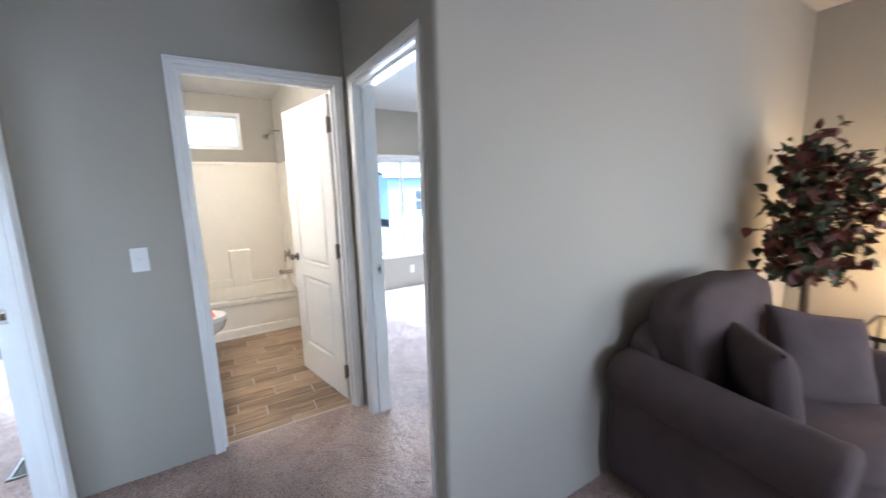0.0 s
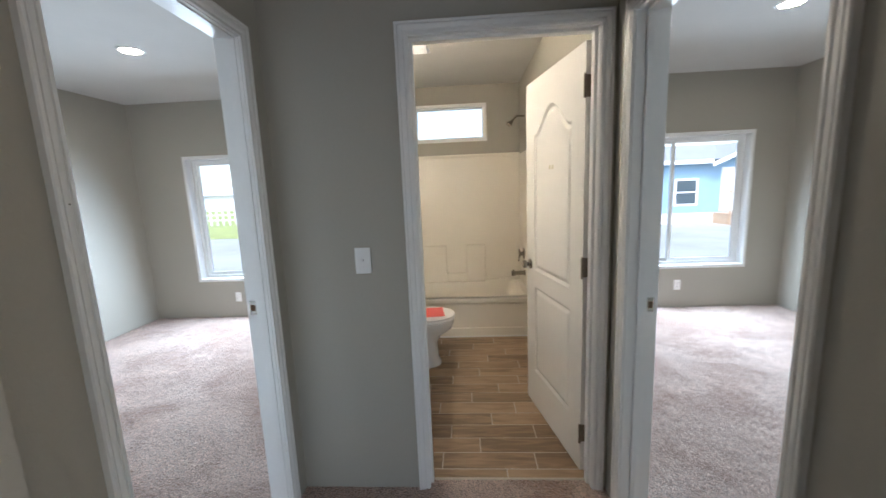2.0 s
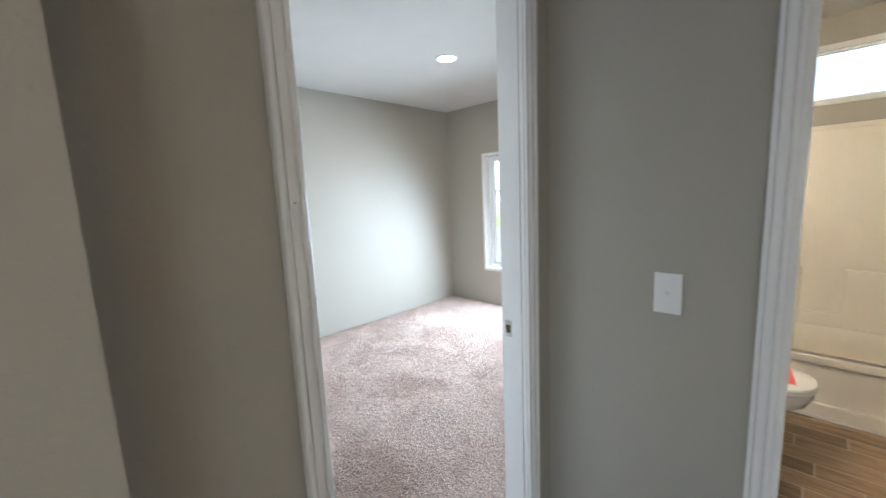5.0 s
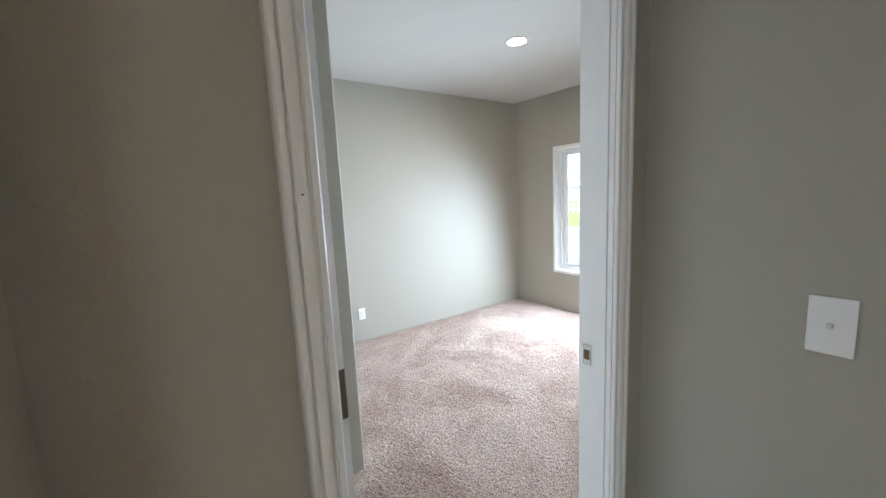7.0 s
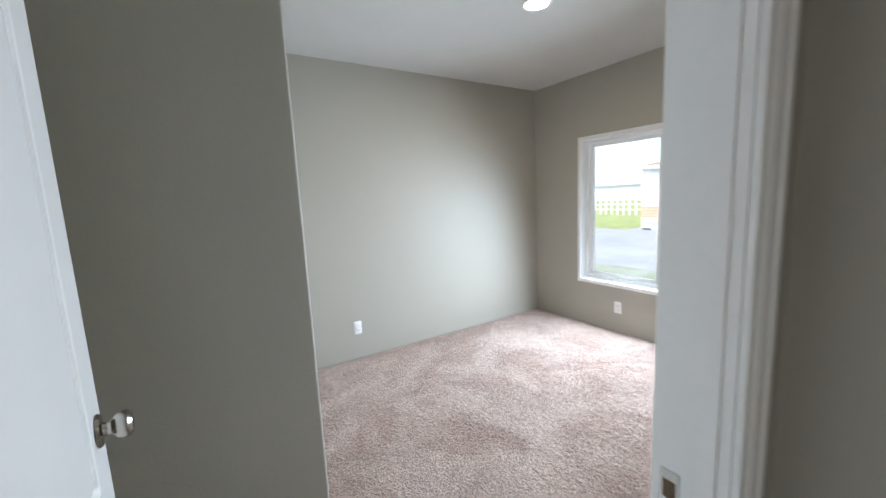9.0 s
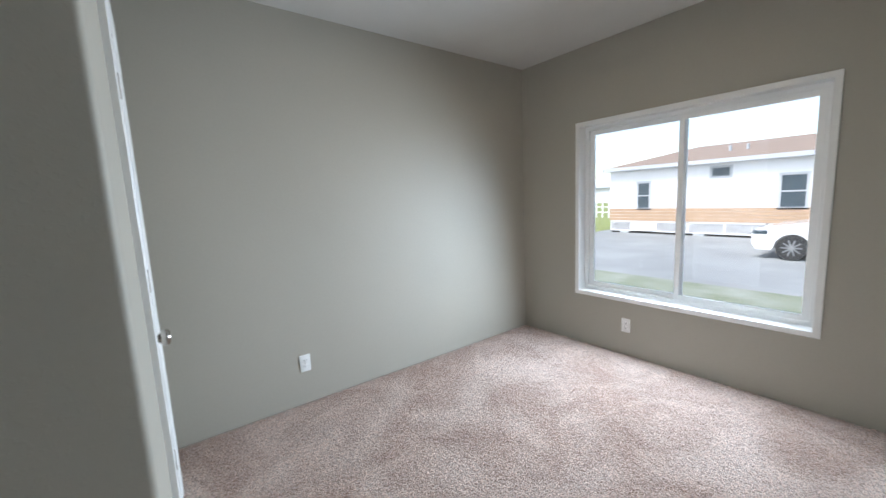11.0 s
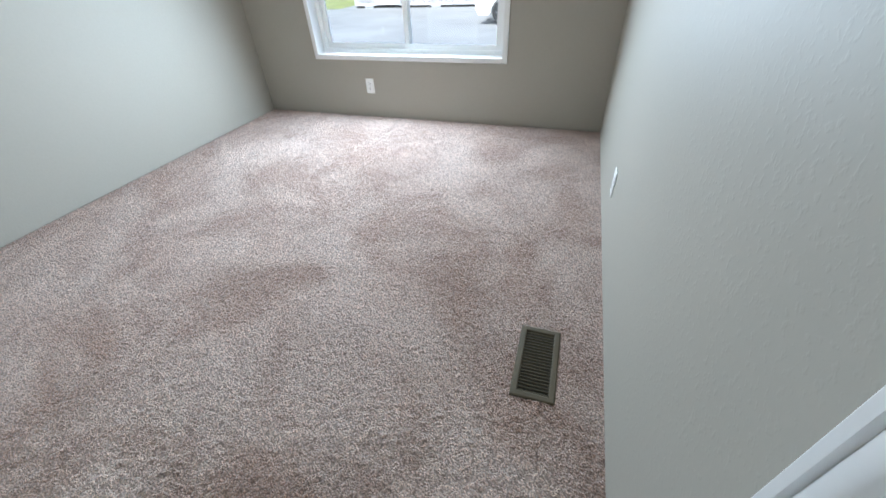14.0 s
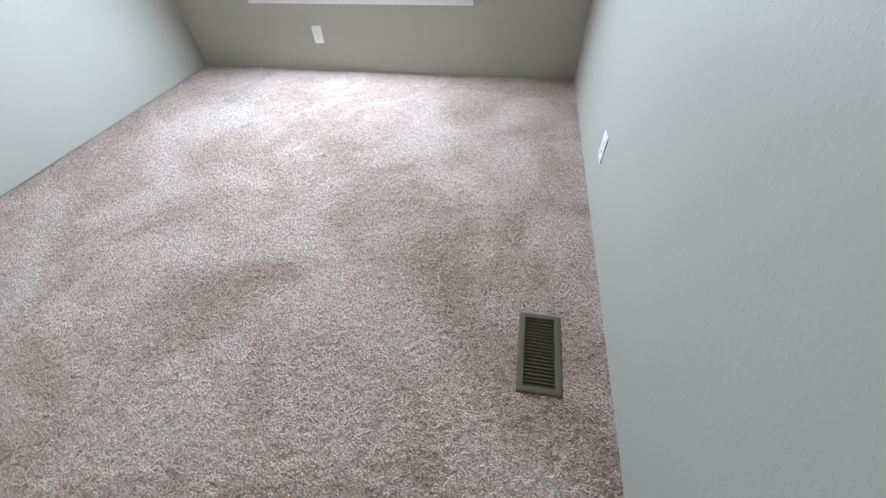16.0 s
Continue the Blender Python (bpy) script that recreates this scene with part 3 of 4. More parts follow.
def outlet(m, label="white duplex outlet on the wall"):
    root = tagged(new("wall_outlet"), label, "outlet", "wall outlets")
    bm = bmesh.new()
    box(bm, -0.035, 0.035, 0, 0.006, -0.057, 0.057, 0.003)
    part("plate", bm, PLATE, root)
    for z in (-0.02, 0.02):
        bm = bmesh.new()
        box(bm, -0.0165, 0.0165, 0.005, 0.008, z - 0.0135, z + 0.0135, 0.002)
        sock = part("socket", bm, PLATE, root)
        bm = bmesh.new()
        box(bm, -0.0075, -0.0055, 0.0078, 0.0084, z - 0.002, z + 0.006)
        box(bm, 0.0055, 0.0075, 0.0078, 0.0084, z - 0.002, z + 0.006)
        rod(bm, (0, 0.0078, z - 0.007), (0, 0.0084, z - 0.007), 0.0025, seg=10)
        part("slots", bm, SLOT, sock, "outlet slots with their shade as dark colour")
    bm = bmesh.new()
    rod(bm, (0, 0.0055, 0), (0, 0.0075, 0), 0.003, seg=10)
    part("screw", bm, NICKEL, root)
    root.matrix_world = m
    return root


def light_switch(m, gangs=1, label="white single toggle switch plate"):
    root = tagged(new("light_switch"), label, "switch", "light switches")
    w = 0.035 + 0.023 * (gangs - 1)
    bm = bmesh.new()
    box(bm, -w, w, 0, 0.007, -0.058, 0.058, 0.003)
    part("plate", bm, PLATE, root)
    for g in range(gangs):
        x = (g - (gangs - 1) / 2) * 0.046
        bm = bmesh.new()
        box(bm, x - 0.0055, x + 0.0055, 0.0065, 0.0078, -0.013, 0.013)
        vs = box(bm, x - 0.0045, x + 0.0045, 0.007, 0.020, -0.005, 0.005, 0.001, 1)
        bmesh.ops.rotate(bm, cent=(x, 0.007, 0), matrix=Matrix.Rotation(radians(22), 3, "X"), verts=[v for v in bm.verts if abs(v.co.x - x) < 0.0047 and v.co.y > 0.0079])
        part("toggle", bm, PLATE, root, "white toggle lever")
        for z in (-0.03, 0.03):
            bm = bmesh.new()
            rod(bm, (x, 0.0065, z), (x, 0.0078, z), 0.003, seg=10)
            part("screw", bm, PLATE, root)
    root.matrix_world = m
    return root


outlet(facing("y", YW, -1, -1.877, 0.248), "white duplex outlet below the bedroom window")
outlet(facing("x", AX1, -1, 1.33, 0.263), "white duplex outlet near the bedroom corner")
outlet(facing("x", AX0, 1, 0.401, 0.282), "white duplex outlet on the long bedroom wall")
outlet(facing("y", YW, -1, 3.214, 0.257), "white duplex outlet below the second bedroom window")
light_switch(facing("y", 0.0, -1, 0.406, 1.126), 1, "white toggle switch beside the bathroom door")
light_switch(facing("x", AX1, -1, 0.085, 1.105), 1, "white toggle switch beside the bedroom door")

def downlight(x, y, label):
    root = thing("recessed_downlight", (x, y, CEILING), label, "ceiling light", "recessed downlights")
    bm = bmesh.new()
    m = Matrix.Rotation(math.pi, 4, "X")
    lathe(bm, [(0.088, 0.0), (0.088, 0.003), (0.084, 0.006), (0.070, 0.007), (0.064, 0.003), (0.064, 0.0)], m, 32)
    part("trim_ring", bm, PLATE, root, "white trim ring")
    bm = bmesh.new()
    lathe(bm, [(0.064, 0.0035), (0.062, 0.0055), (0.0, 0.006)][:2], m, 32)
    part("lens", bm, LED, root, "glowing round lens")


downlight(-1.507, 1.176, "lit white recessed bedroom downlight")
downlight(2.987, 1.12, "lit white recessed downlight in second bedroom")

# bathroom exhaust fan
root = thing("exhaust_fan", (0.50, 1.45, CEILING), "white square bathroom exhaust fan grille on the ceiling", "fan")
bm = bmesh.new()
box(bm, -0.13, 0.13, -0.13, 0.13, -0.014, 0.0, 0.006)
part("housing", bm, PLATE, root)
for i in range(8):
    bm = bmesh.new()
    box(bm, -0.11, 0.11, -0.105 + i * 0.028, -0.095 + i * 0.028, -0.024, -0.013, 0.002, 1)
    part("slat", bm, PLATE, root)

# warm vanity light on the bathroom wall
root = thing("vanity_light", (HX0, 0.75, 2.06), "lit three-globe vanity light above the cabinet", "wall light")
bm = bmesh.new()
box(bm, 0.0, 0.03, -0.30, 0.30, -0.05, 0.05, 0.006)
part("backplate", bm, NICKEL, root)
for y in (-0.2, 0.0, 0.2):
    bm = bmesh.new()
    rod(bm, (0.03, y, 0.0), (0.085, y, 0.0), 0.018, 0.022, 12)
    arm = part("holder", bm, NICKEL, root)
    bm = bmesh.new()
    bmesh.ops.create_uvsphere(bm, u_segments=20, v_segments=12, radius=0.046, matrix=Matrix.Translation((0.135, y, 0.0)))
    part("globe", bm, BATHLED, arm, "glowing warm glass globe")

# floor register
root = thing("floor_vent", (-0.255, 0.508, 0.0), "taupe metal floor register set in the carpet", "vent")
bm = bmesh.new()
sweep(bm, lambda s, z, d: Vector((s, z, d)), -0.048, 0.048, -0.122, 0.122, [(0.0, -0.01), (0.0, 0.004), (0.003, 0.006), (0.016, 0.0055), (0.0205, 0.002), (0.0205, -0.004)], True)
part("rim", bm, BRONZE, root, "taupe painted rim", 0)
# shallow near-black plate paints the shade down in the duct
bm = bmesh.new()
box(bm, -0.048, 0.048, -0.122, 0.122, -0.0165, -0.0145)
part("duct", bm, SLOT, root, "near-black plate for the shade in the duct opening", 0)
for i in range(20):
    y = -0.116 + i * 0.232 / 19
    bm = bmesh.new()
    box(bm, -0.048, 0.048, y - 0.0016, y + 0.0016, -0.006, 0.0005)
    part("slat", bm, BRONZE, root, "", 0)
bm = bmesh.new()
rod(bm, (-0.03, 0.110, 0.002), (-0.03, 0.110, 0.010), 0.0025, seg=8)
part("damper_lever", bm, NICKEL, root)

# ---- bathroom ----
TX0, TX1, TY0 = 0.06, 1.495, 1.875
root = thing("bathtub", (0, 0, 0), "cream fibreglass bathtub with moulded surround", "bathtub")
bm = bmesh.new()
box(bm, TX0, TX1, TY0 + 0.012, TY0 + 0.05, 0.0, 0.36)
box(bm, TX0, TX1, TY0 - 0.004, TY0 + 0.03, 0.0, 0.090, 0.012, 3)
box(bm, TX0, TX1, TY0 - 0.004, TY0 + 0.05, 0.33, 0.385, 0.014, 3)
part("apron", bm, TUB, root)
bm = bmesh.new()
box(bm, TX0, TX1, TY0 - 0.016, TY0 - 0.003, 0.0, 0.013, 0.004)
part("caulk_strip", bm, PLATE, root, "white caulk strip along the floor")
bm = bmesh.new()
# basin: nested rounded rectangles from rim to floor
ring = []
for inset, z in ((0.0, 0.385), (0.052, 0.385), (0.066, 0.375), (0.085, 0.25), (0.11, 0.12), (0.16, 0.08), (0.30, 0.075)):
    a0, a1, b0, b1 = TX0 + inset * 1.15, TX1 - inset * 1.15, TY0 + 0.005 + inset, YW - 0.03 - inset * 0.35
    r = 0.02 + min(inset, 0.11)
    pts = []
    for cx, cy, s in ((a1 - r, b1 - r, 0), (a0 + r, b1 - r, 90), (a0 + r, b0 + r, 180), (a1 - r, b0 + r, 270)):
        pts += [(cx + r * math.cos(radians(s + k * 15)), cy + r * math.sin(radians(s + k * 15)), z) for k in range(7)]
    ring.append([bm.verts.new(p) for p in pts])
for a, b in zip(ring, ring[1:]):
    for i in range(len(a)):
        bm.faces.new((a[i], a[(i + 1) % len(a)], b[(i + 1) % len(a)], b[i]))
bm.faces.new(ring[-1])
part("basin", bm, TUB, root)
bm = bmesh.new()
box(bm, TX0, TX1, YW - 0.032, YW - 0.004, 0.37, 1.765, 0.010)
box(bm, TX0 + 0.02, TX1 - 0.02, YW - 0.040, YW - 0.004, 1.75, 1.785, 0.008)
part("surround_back", bm, TUB, root)
for a, b in ((TX0 - 0.002, TX0 + 0.026), (TX1 - 0.026, TX1 + 0.002)):
    bm = bmesh.new()
    box(bm, a, b, TY0 - 0.02, YW - 0.03, 0.37, 1.765, 0.010)
    part("surround_side", bm, TUB, root)
    bm = bmesh.new()
    box(bm, a - 0.0, b + 0.0, TY0 - 0.055, TY0 - 0.018, 0.02, 1.77, 0.010)
    part("surround_flange", bm, TUB, root)
for x0, x1, z1, dy in ((TX0 + 0.02, 0.645, 0.795, 0.034), (0.865, 1.085, 0.795, 0.034), (0.63, 0.88, 0.475, 0.030), (1.07, TX1 - 0.02, 0.415, 0.020)):
    bm = bmesh.new()
    box(bm, x0, x1, YW - 0.03 - dy, YW - 0.02, 0.37, z1, 0.016, 3)
    part("moulded_shelf", bm, TUB, root)

root = thing("bath_faucet", (TX1 - 0.026, 2.25, 0), "satin nickel bath spout with lever valve", "faucet")
bm = bmesh.new()
lathe(bm, [(0.030, 0.0), (0.030, 0.006), (0.022, 0.010), (0.021, 0.11), (0.023, 0.135), (0.020, 0.142)], Matrix.Translation((0, 0, 0.535)) @ Matrix.Rotation(radians(-90), 4, "Y"))
box(bm, -0.135, -0.105, -0.012, 0.012, 0.503, 0.53, 0.005)
rod(bm, (-0.12, 0, 0.55), (-0.12, 0, 0.572), 0.006, 0.008, 10)
part("spout", bm, NICKEL, root)
bm = bmesh.new()
lathe(bm, [(0.062, 0.0), (0.062, 0.004), (0.050, 0.012), (0.024, 0.016), (0.022, 0.05), (0.018, 0.056)], Matrix.Translation((0, 0.06, 0.725)) @ Matrix.Rotation(radians(-90), 4, "Y"))
part("escutcheon", bm, NICKEL, root)
bm = bmesh.new()
rod(bm, (-0.045, 0.06, 0.725), (-0.058, 0.06, 0.645), 0.010, 0.007, 12)
rod(bm, (-0.045, 0.06, 0.725), (-0.050, 0.06, 0.775), 0.011, 0.008, 12)
part("lever", bm, NICKEL, root)

root = thing("shower_head", (HX1 + 0.02, 2.29, 2.10), "small nickel shower head on a bent arm", "shower head")
bm = bmesh.new()
lathe(bm, [(0.028, 0.0), (0.027, 0.005), (0.012, 0.009)], Matrix.Rotation(radians(-90), 4, "Y"), 20)
part("flange", bm, NICKEL, root)
bm = bmesh.new()
rod(bm, (0, 0, 0), (-0.10, -0.03, 0.0), 0.0085, seg=12)
rod(bm, (-0.10, -0.03, 0.0), (-0.145, -0.05, -0.045), 0.0085, seg=12)
part("arm", bm, NICKEL, root)
bm = bmesh.new()
lathe(bm, [(0.010, 0.0), (0.014, 0.012), (0.014, 0.02), (0.030, 0.05), (0.031, 0.058), (0.026, 0.060)], Matrix.Translation((-0.145, -0.05, -0.045)) @ Vector((-0.7, -0.25, -0.7)).to_track_quat("Z", "Y").to_matrix().to_4x4(), 20)
part("head", bm, NICKEL, root)


def ovals(bm, rows, seg=36, power=2.3):
    """Loft of ovals: (cx, rx_front, rx_back, ry, z) along x."""
    rings = []
    for cx, rf, rb, ry, z in rows:
        r = []
        for i in range(seg):
            a = 2 * math.pi * i / seg
            c, s = math.cos(a), math.sin(a)
            e = 2 / power
            r.append(bm.verts.new((cx + (rf if c > 0 else rb) * math.copysign(abs(c) ** e, c), ry * math.copysign(abs(s) ** e, s), z)))
        rings.append(r)
    for a, b in zip(rings, rings[1:]):
        for i in range(seg):
            bm.faces.new((a[i], a[(i + 1) % seg], b[(i + 1) % seg], b[i]))
    bm.faces.new(rings[0][::-1])
    bm.faces.new(rings[-1])


root = thing("toilet", (HX0 + 0.005, 1.335, 0), "white porcelain toilet with closed lid", "toilet")
bm = bmesh.new()
ovals(bm, [(0.37, 0.215, 0.24, 0.122, 0.0), (0.37, 0.215, 0.24, 0.122, 0.02), (0.36, 0.205, 0.23, 0.112, 0.06), (0.36, 0.20, 0.22, 0.108, 0.19), (0.39, 0.205, 0.25, 0.118, 0.25),
           (0.43, 0.25, 0.27, 0.160, 0.31), (0.44, 0.262, 0.28, 0.180, 0.36), (0.44, 0.262, 0.28, 0.182, 0.385)])
part("bowl", bm, PORCELAIN, root, "white porcelain bowl", 60)
bm = bmesh.new()
ovals(bm, [(0.44, 0.262, 0.24, 0.180, 0.388), (0.44, 0.270, 0.24, 0.188, 0.393), (0.44, 0.270, 0.24, 0.188, 0.402), (0.44, 0.262, 0.24, 0.180, 0.407)])
part("seat", bm, PLATE, root, "white toilet seat", 60)
bm = bmesh.new()
ovals(bm, [(0.44, 0.262, 0.24, 0.180, 0.410), (0.44, 0.270, 0.24, 0.187, 0.414), (0.44, 0.268, 0.24, 0.186, 0.424), (0.44, 0.24, 0.22, 0.165, 0.432), (0.44, 0.15, 0.14, 0.10, 0.435)])
part("lid", bm, PLATE, root, "white closed toilet lid", 60)
bm = bmesh.new()
box(bm, 0.0, 0.185, -0.21, 0.21, 0.37, 0.70, 0.025, 3)
part("tank", bm, PORCELAIN, root)
bm = bmesh.new()
box(bm, -0.003, 0.195, -0.22, 0.22, 0.70, 0.735, 0.012, 3)
part("tank_lid", bm, PORCELAIN, root)
bm = bmesh.new()
vs = box(bm, 0.47, 0.62, -0.115, 0.115, 0.4362, 0.4372)
bmesh.ops.rotate(bm, cent=(0.54, 0, 0.436), matrix=Matrix.Rotation(radians(8), 3, "Z"), verts=bm.verts)
tagged(made("paper_notice", bm, PAPER), "coral red paper notice on the toilet lid", "paper").matrix_world = pose(HX0 + 0.005, 1.335, 0)

root = thing("vanity_cabinet", (HX0 + 0.002, 0.46, 0), "dark wood vanity cabinet with pale top", "cabinet")
bm = bmesh.new()
box(bm, 0, 0.44, 0.0, 0.58, 0.09, 0.77, 0.003)
box(bm, 0, 0.38, 0.01, 0.57, 0.0, 0.09)
part("body", bm, DARKWOOD, root)
for y0 in (0.015, 0.295):
    bm = bmesh.new()
    box(bm, 0.44, 0.458, y0, y0 + 0.27, 0.12, 0.75, 0.004)
    dr = part("door", bm, DARKWOOD, root)
    bm = bmesh.new()
    rod(bm, (0.458, y0 + 0.135, 0.70), (0.480, y0 + 0.135, 0.70), 0.008, 0.012, 12)
    part("handle", bm, NICKEL, dr, "nickel knob")
bm = bmesh.new()
box(bm, -0.001, 0.485, -0.01, 0.60, 0.77, 0.81, 0.008)
box(bm, -0.001, 0.018, -0.01, 0.60, 0.81, 0.90, 0.005)
part("top", bm, COUNTER, root, "pale cultured marble top")


# ---- soft shapes ----
def soft_box(bm, c, size, n=5.0, cuts=9, wobble=0.006, seed=0.0):
    r = bmesh.ops.create_cube(bm, size=2.0)
    es = list({e for v in r["verts"] for e in v.link_edges})
    before = set(bm.verts) - set(r["verts"])
    bmesh.ops.subdivide_edges(bm, edges=es, cuts=cuts, use_grid_fill=True)
    for v in bm.verts:
        if v in before:
            continue
        p = v.co
        k = (abs(p.x) ** n + abs(p.y) ** n + abs(p.z) ** n) ** (-1 / n)
        q = p * k
        w = noise.noise(Vector(q) * 2.3 + Vector((seed, seed * 2, 1))) * wobble
        v.co = Vector(c) + Vector((q.x * (size[0] / 2 + w), q.y * (size[1] / 2 + w), q.z * (size[2] / 2 + w)))


def pillow_mesh(bm, w, t, seed=0.0):
    """Square throw pillow in the xz plane, pinched corners."""
    n = 26
    grid = {}
    for side in (1, -1):
        for i in range(n + 1):
            for j in range(n + 1):
                u, v = 2 * i / n - 1, 2 * j / n - 1
                if (abs(u) == 1 or abs(v) == 1) and side == -1:
                    grid[-1, i, j] = grid[1, i, j]
                    continue
                h = t / 2 * (max(0, (1 - u ** 4) * (1 - v ** 4))) ** 0.45
                pull = 1 - 0.07 * (1 - max(abs(u), abs(v)) ** 2 * min(abs(u), abs(v))) * max(abs(u), abs(v)) ** 3
                x, z = u * w / 2 * pull, v * w / 2 * pull
                h *= 1 + 0.10 * noise.noise(Vector((u * 1.6 + seed, v * 1.6, side)))
                grid[side, i, j] = bm.verts.new((x, side * h, z))
    for side in (1, -1):
        for i in range(n):
            for j in range(n):
                q = [grid[side, i, j], grid[side, i + 1, j], grid[side, i + 1, j + 1], grid[side, i, j + 1]]
                if len(set(q)) == 4:
                    try:
                        bm.faces.new(q)
                    except ValueError:
                        pass


# ---- living room ----
CX, CY = 2.71, -1.32
root = thing("armchair", (CX, CY, 0), "charcoal purple upholstered armchair with rolled arms", "armchair")
bm = bmesh.new()
soft_box(bm, (0, -0.37, 0.215), (0.94, 0.72, 0.29), 12, 8, 0.004)
part("base", bm, FABRIC, root, "", 60)
bm = bmesh.new()
soft_box(bm, (0, -0.10, 0.42), (0.86, 0.16, 0.72), 8, 9, 0.006, 1)
part("backrest", bm, FABRIC, root, "", 60)
bm = bmesh.new()
soft_box(bm, (-0.01, -0.25, 0.74), (0.80, 0.26, 0.50), 4.2, 11, 0.016, 3)
bmesh.ops.rotate(bm, cent=(0, -0.27, 0.5), matrix=Matrix.Rotation(radians(-9), 3, "X"), verts=bm.verts)
part("back_cushion", bm, FABRIC, root, "plump loose back cushion", 60)
bm = bmesh.new()
soft_box(bm, (0, -0.50, 0.42), (0.64, 0.66, 0.17), 5.5, 10, 0.015, 7)
part("seat_cushion", bm, FABRIC, root, "", 60)
for s in (-1, 1):
    bm = bmesh.new()
    soft_box(bm, (s * 0.450, -0.390, 0.32), (0.17, 0.75, 0.50), 10, 9, 0.005, s)
    rows = [(0.02, 0.0), (0.085, 0.006), (0.108, 0.03), (0.113, 0.10), (0.113, 0.45), (0.113, 0.71), (0.118, 0.735), (0.108, 0.757), (0.085, 0.768), (0.07, 0.760), (0.02, 0.764)]
    lathe(bm, rows, Matrix.Translation((s * 0.485, -0.02, 0.59)) @ Matrix.Rotation(radians(95), 4, "X"), 28)
    part("arm", bm, FABRIC, root, "rolled arm", 60)
for x in (-0.40, 0.40):
    for y in (-0.66, -0.07):
        bm = bmesh.new()
        rod(bm, (x, y, 0.0), (x, y, 0.085), 0.022, 0.032, 14)
        part("leg", bm, DARKWOOD, root, "dark wooden foot")

for x, y, z, rx, ry, rz, w, lab in ((-0.255, -0.47, 0.655, -12, 0, 46, 0.37, "charcoal throw pillow leaning on the armchair's arm"), (0.20, -0.53, 0.64, -28, 10, -38, 0.42, "charcoal throw pillow leaning on the back cushion")):
    bm = bmesh.new()
    pillow_mesh(bm, w, 0.14, x)
    ob = made("throw_pillow", bm, FABRIC, 70)
    ob.matrix_world = pose(CX + x, CY + y, z, rx, ry, rz)
    tagged(ob, lab, "pillow", "throw pillows")

# end table and lamp
root = thing("end_table", (4.02, -2.06, 0), "black metal end table with a glass top", "table")
for x in (-0.24, 0.24):
    for y in (-0.24, 0.24):
        bm = bmesh.new()
        box(bm, x - 0.012, x + 0.012, y - 0.012, y + 0.012, 0, 0.54, 0.002)
        part("leg", bm, BLACKMETAL, root)
bm = bmesh.new()
sweep(bm, lambda s, z, d: Vector((s, z, 0.54 + d)), -0.25, 0.25, -0.25, 0.25, [(0.0, -0.02), (0.0, 0.004), (0.012, 0.004), (0.012, -0.02)], True)
part("top_frame", bm, BLACKMETAL, root)
bm = bmesh.new()
box(bm, -0.25, 0.25, -0.25, 0.25, 0.535, 0.5425)
part("glass_top", bm, GLASS, root, "clear glass table top")
root = thing("table_lamp", (4.10, -2.10, 0.544), "lit table lamp with a cream shade", "lamp")
bm = bmesh.new()
lathe(bm, [(0.075, 0.0), (0.075, 0.012), (0.02, 0.03), (0.05, 0.10), (0.06, 0.18), (0.04, 0.28), (0.012, 0.33), (0.010, 0.42)], Matrix.Identity(4))
part("base", bm, BLACKMETAL, root)
bm = bmesh.new()
rod(bm, (0, 0, 0.40), (0, 0, 0.66), 0.19, 0.13, 32, False)
shade = part("shade", bm, SHADE, root, "glowing cream fabric shade")
bm = bmesh.new()
lathe(bm, [(0.012, 0.42), (0.028, 0.47), (0.03, 0.50), (0.018, 0.535)], Matrix.Identity(4), 16)
part("bulb", bm, WARM, root, "warm glowing bulb")

# artificial tree
PX, PY = 3.62, -1.61
root = thing("potted_tree", (PX, PY, 0), "artificial tree with green and rust-red leaves", "plant")
bm = bmesh.new()
lathe(bm, [(0.12, 0.0), (0.15, 0.02), (0.17, 0.24), (0.165, 0.26), (0.14, 0.25)], Matrix.Identity(4))
part("pot", bm, DARKWOOD, root, "dark round pot", 40)
bm = bmesh.new()
rng = random.Random(4)
tips = []
rod(bm, (0, 0, 0.2), (0.01, 0.0, 0.55), 0.028, 0.024, 10)
rod(bm, (0.01, 0, 0.55), (-0.01, 0.01, 0.95), 0.024, 0.017, 10)
rod(bm, (-0.01, 0.01, 0.95), (0.02, 0.0, 1.45), 0.013, 0.006, 8)
for i in range(26):
    z = 0.88 + 0.68 * i / 26
    a = i * 2.4
    r = 0.13 + 0.13 * math.sin(math.pi * (0.15 + 0.8 * i / 26)) + rng.uniform(-0.05, 0.05)
    e = Vector((r * math.cos(a), min(0.16, r * math.sin(a)), z + rng.uniform(0.0, 0.12)))
    rod(bm, (0, 0, z - 0.05), e, 0.006, 0.003, 6)
    tips.append(((0, 0, z - 0.05), e))
part("trunk", bm, BARK, root, "thin brown trunk and limbs", 40)
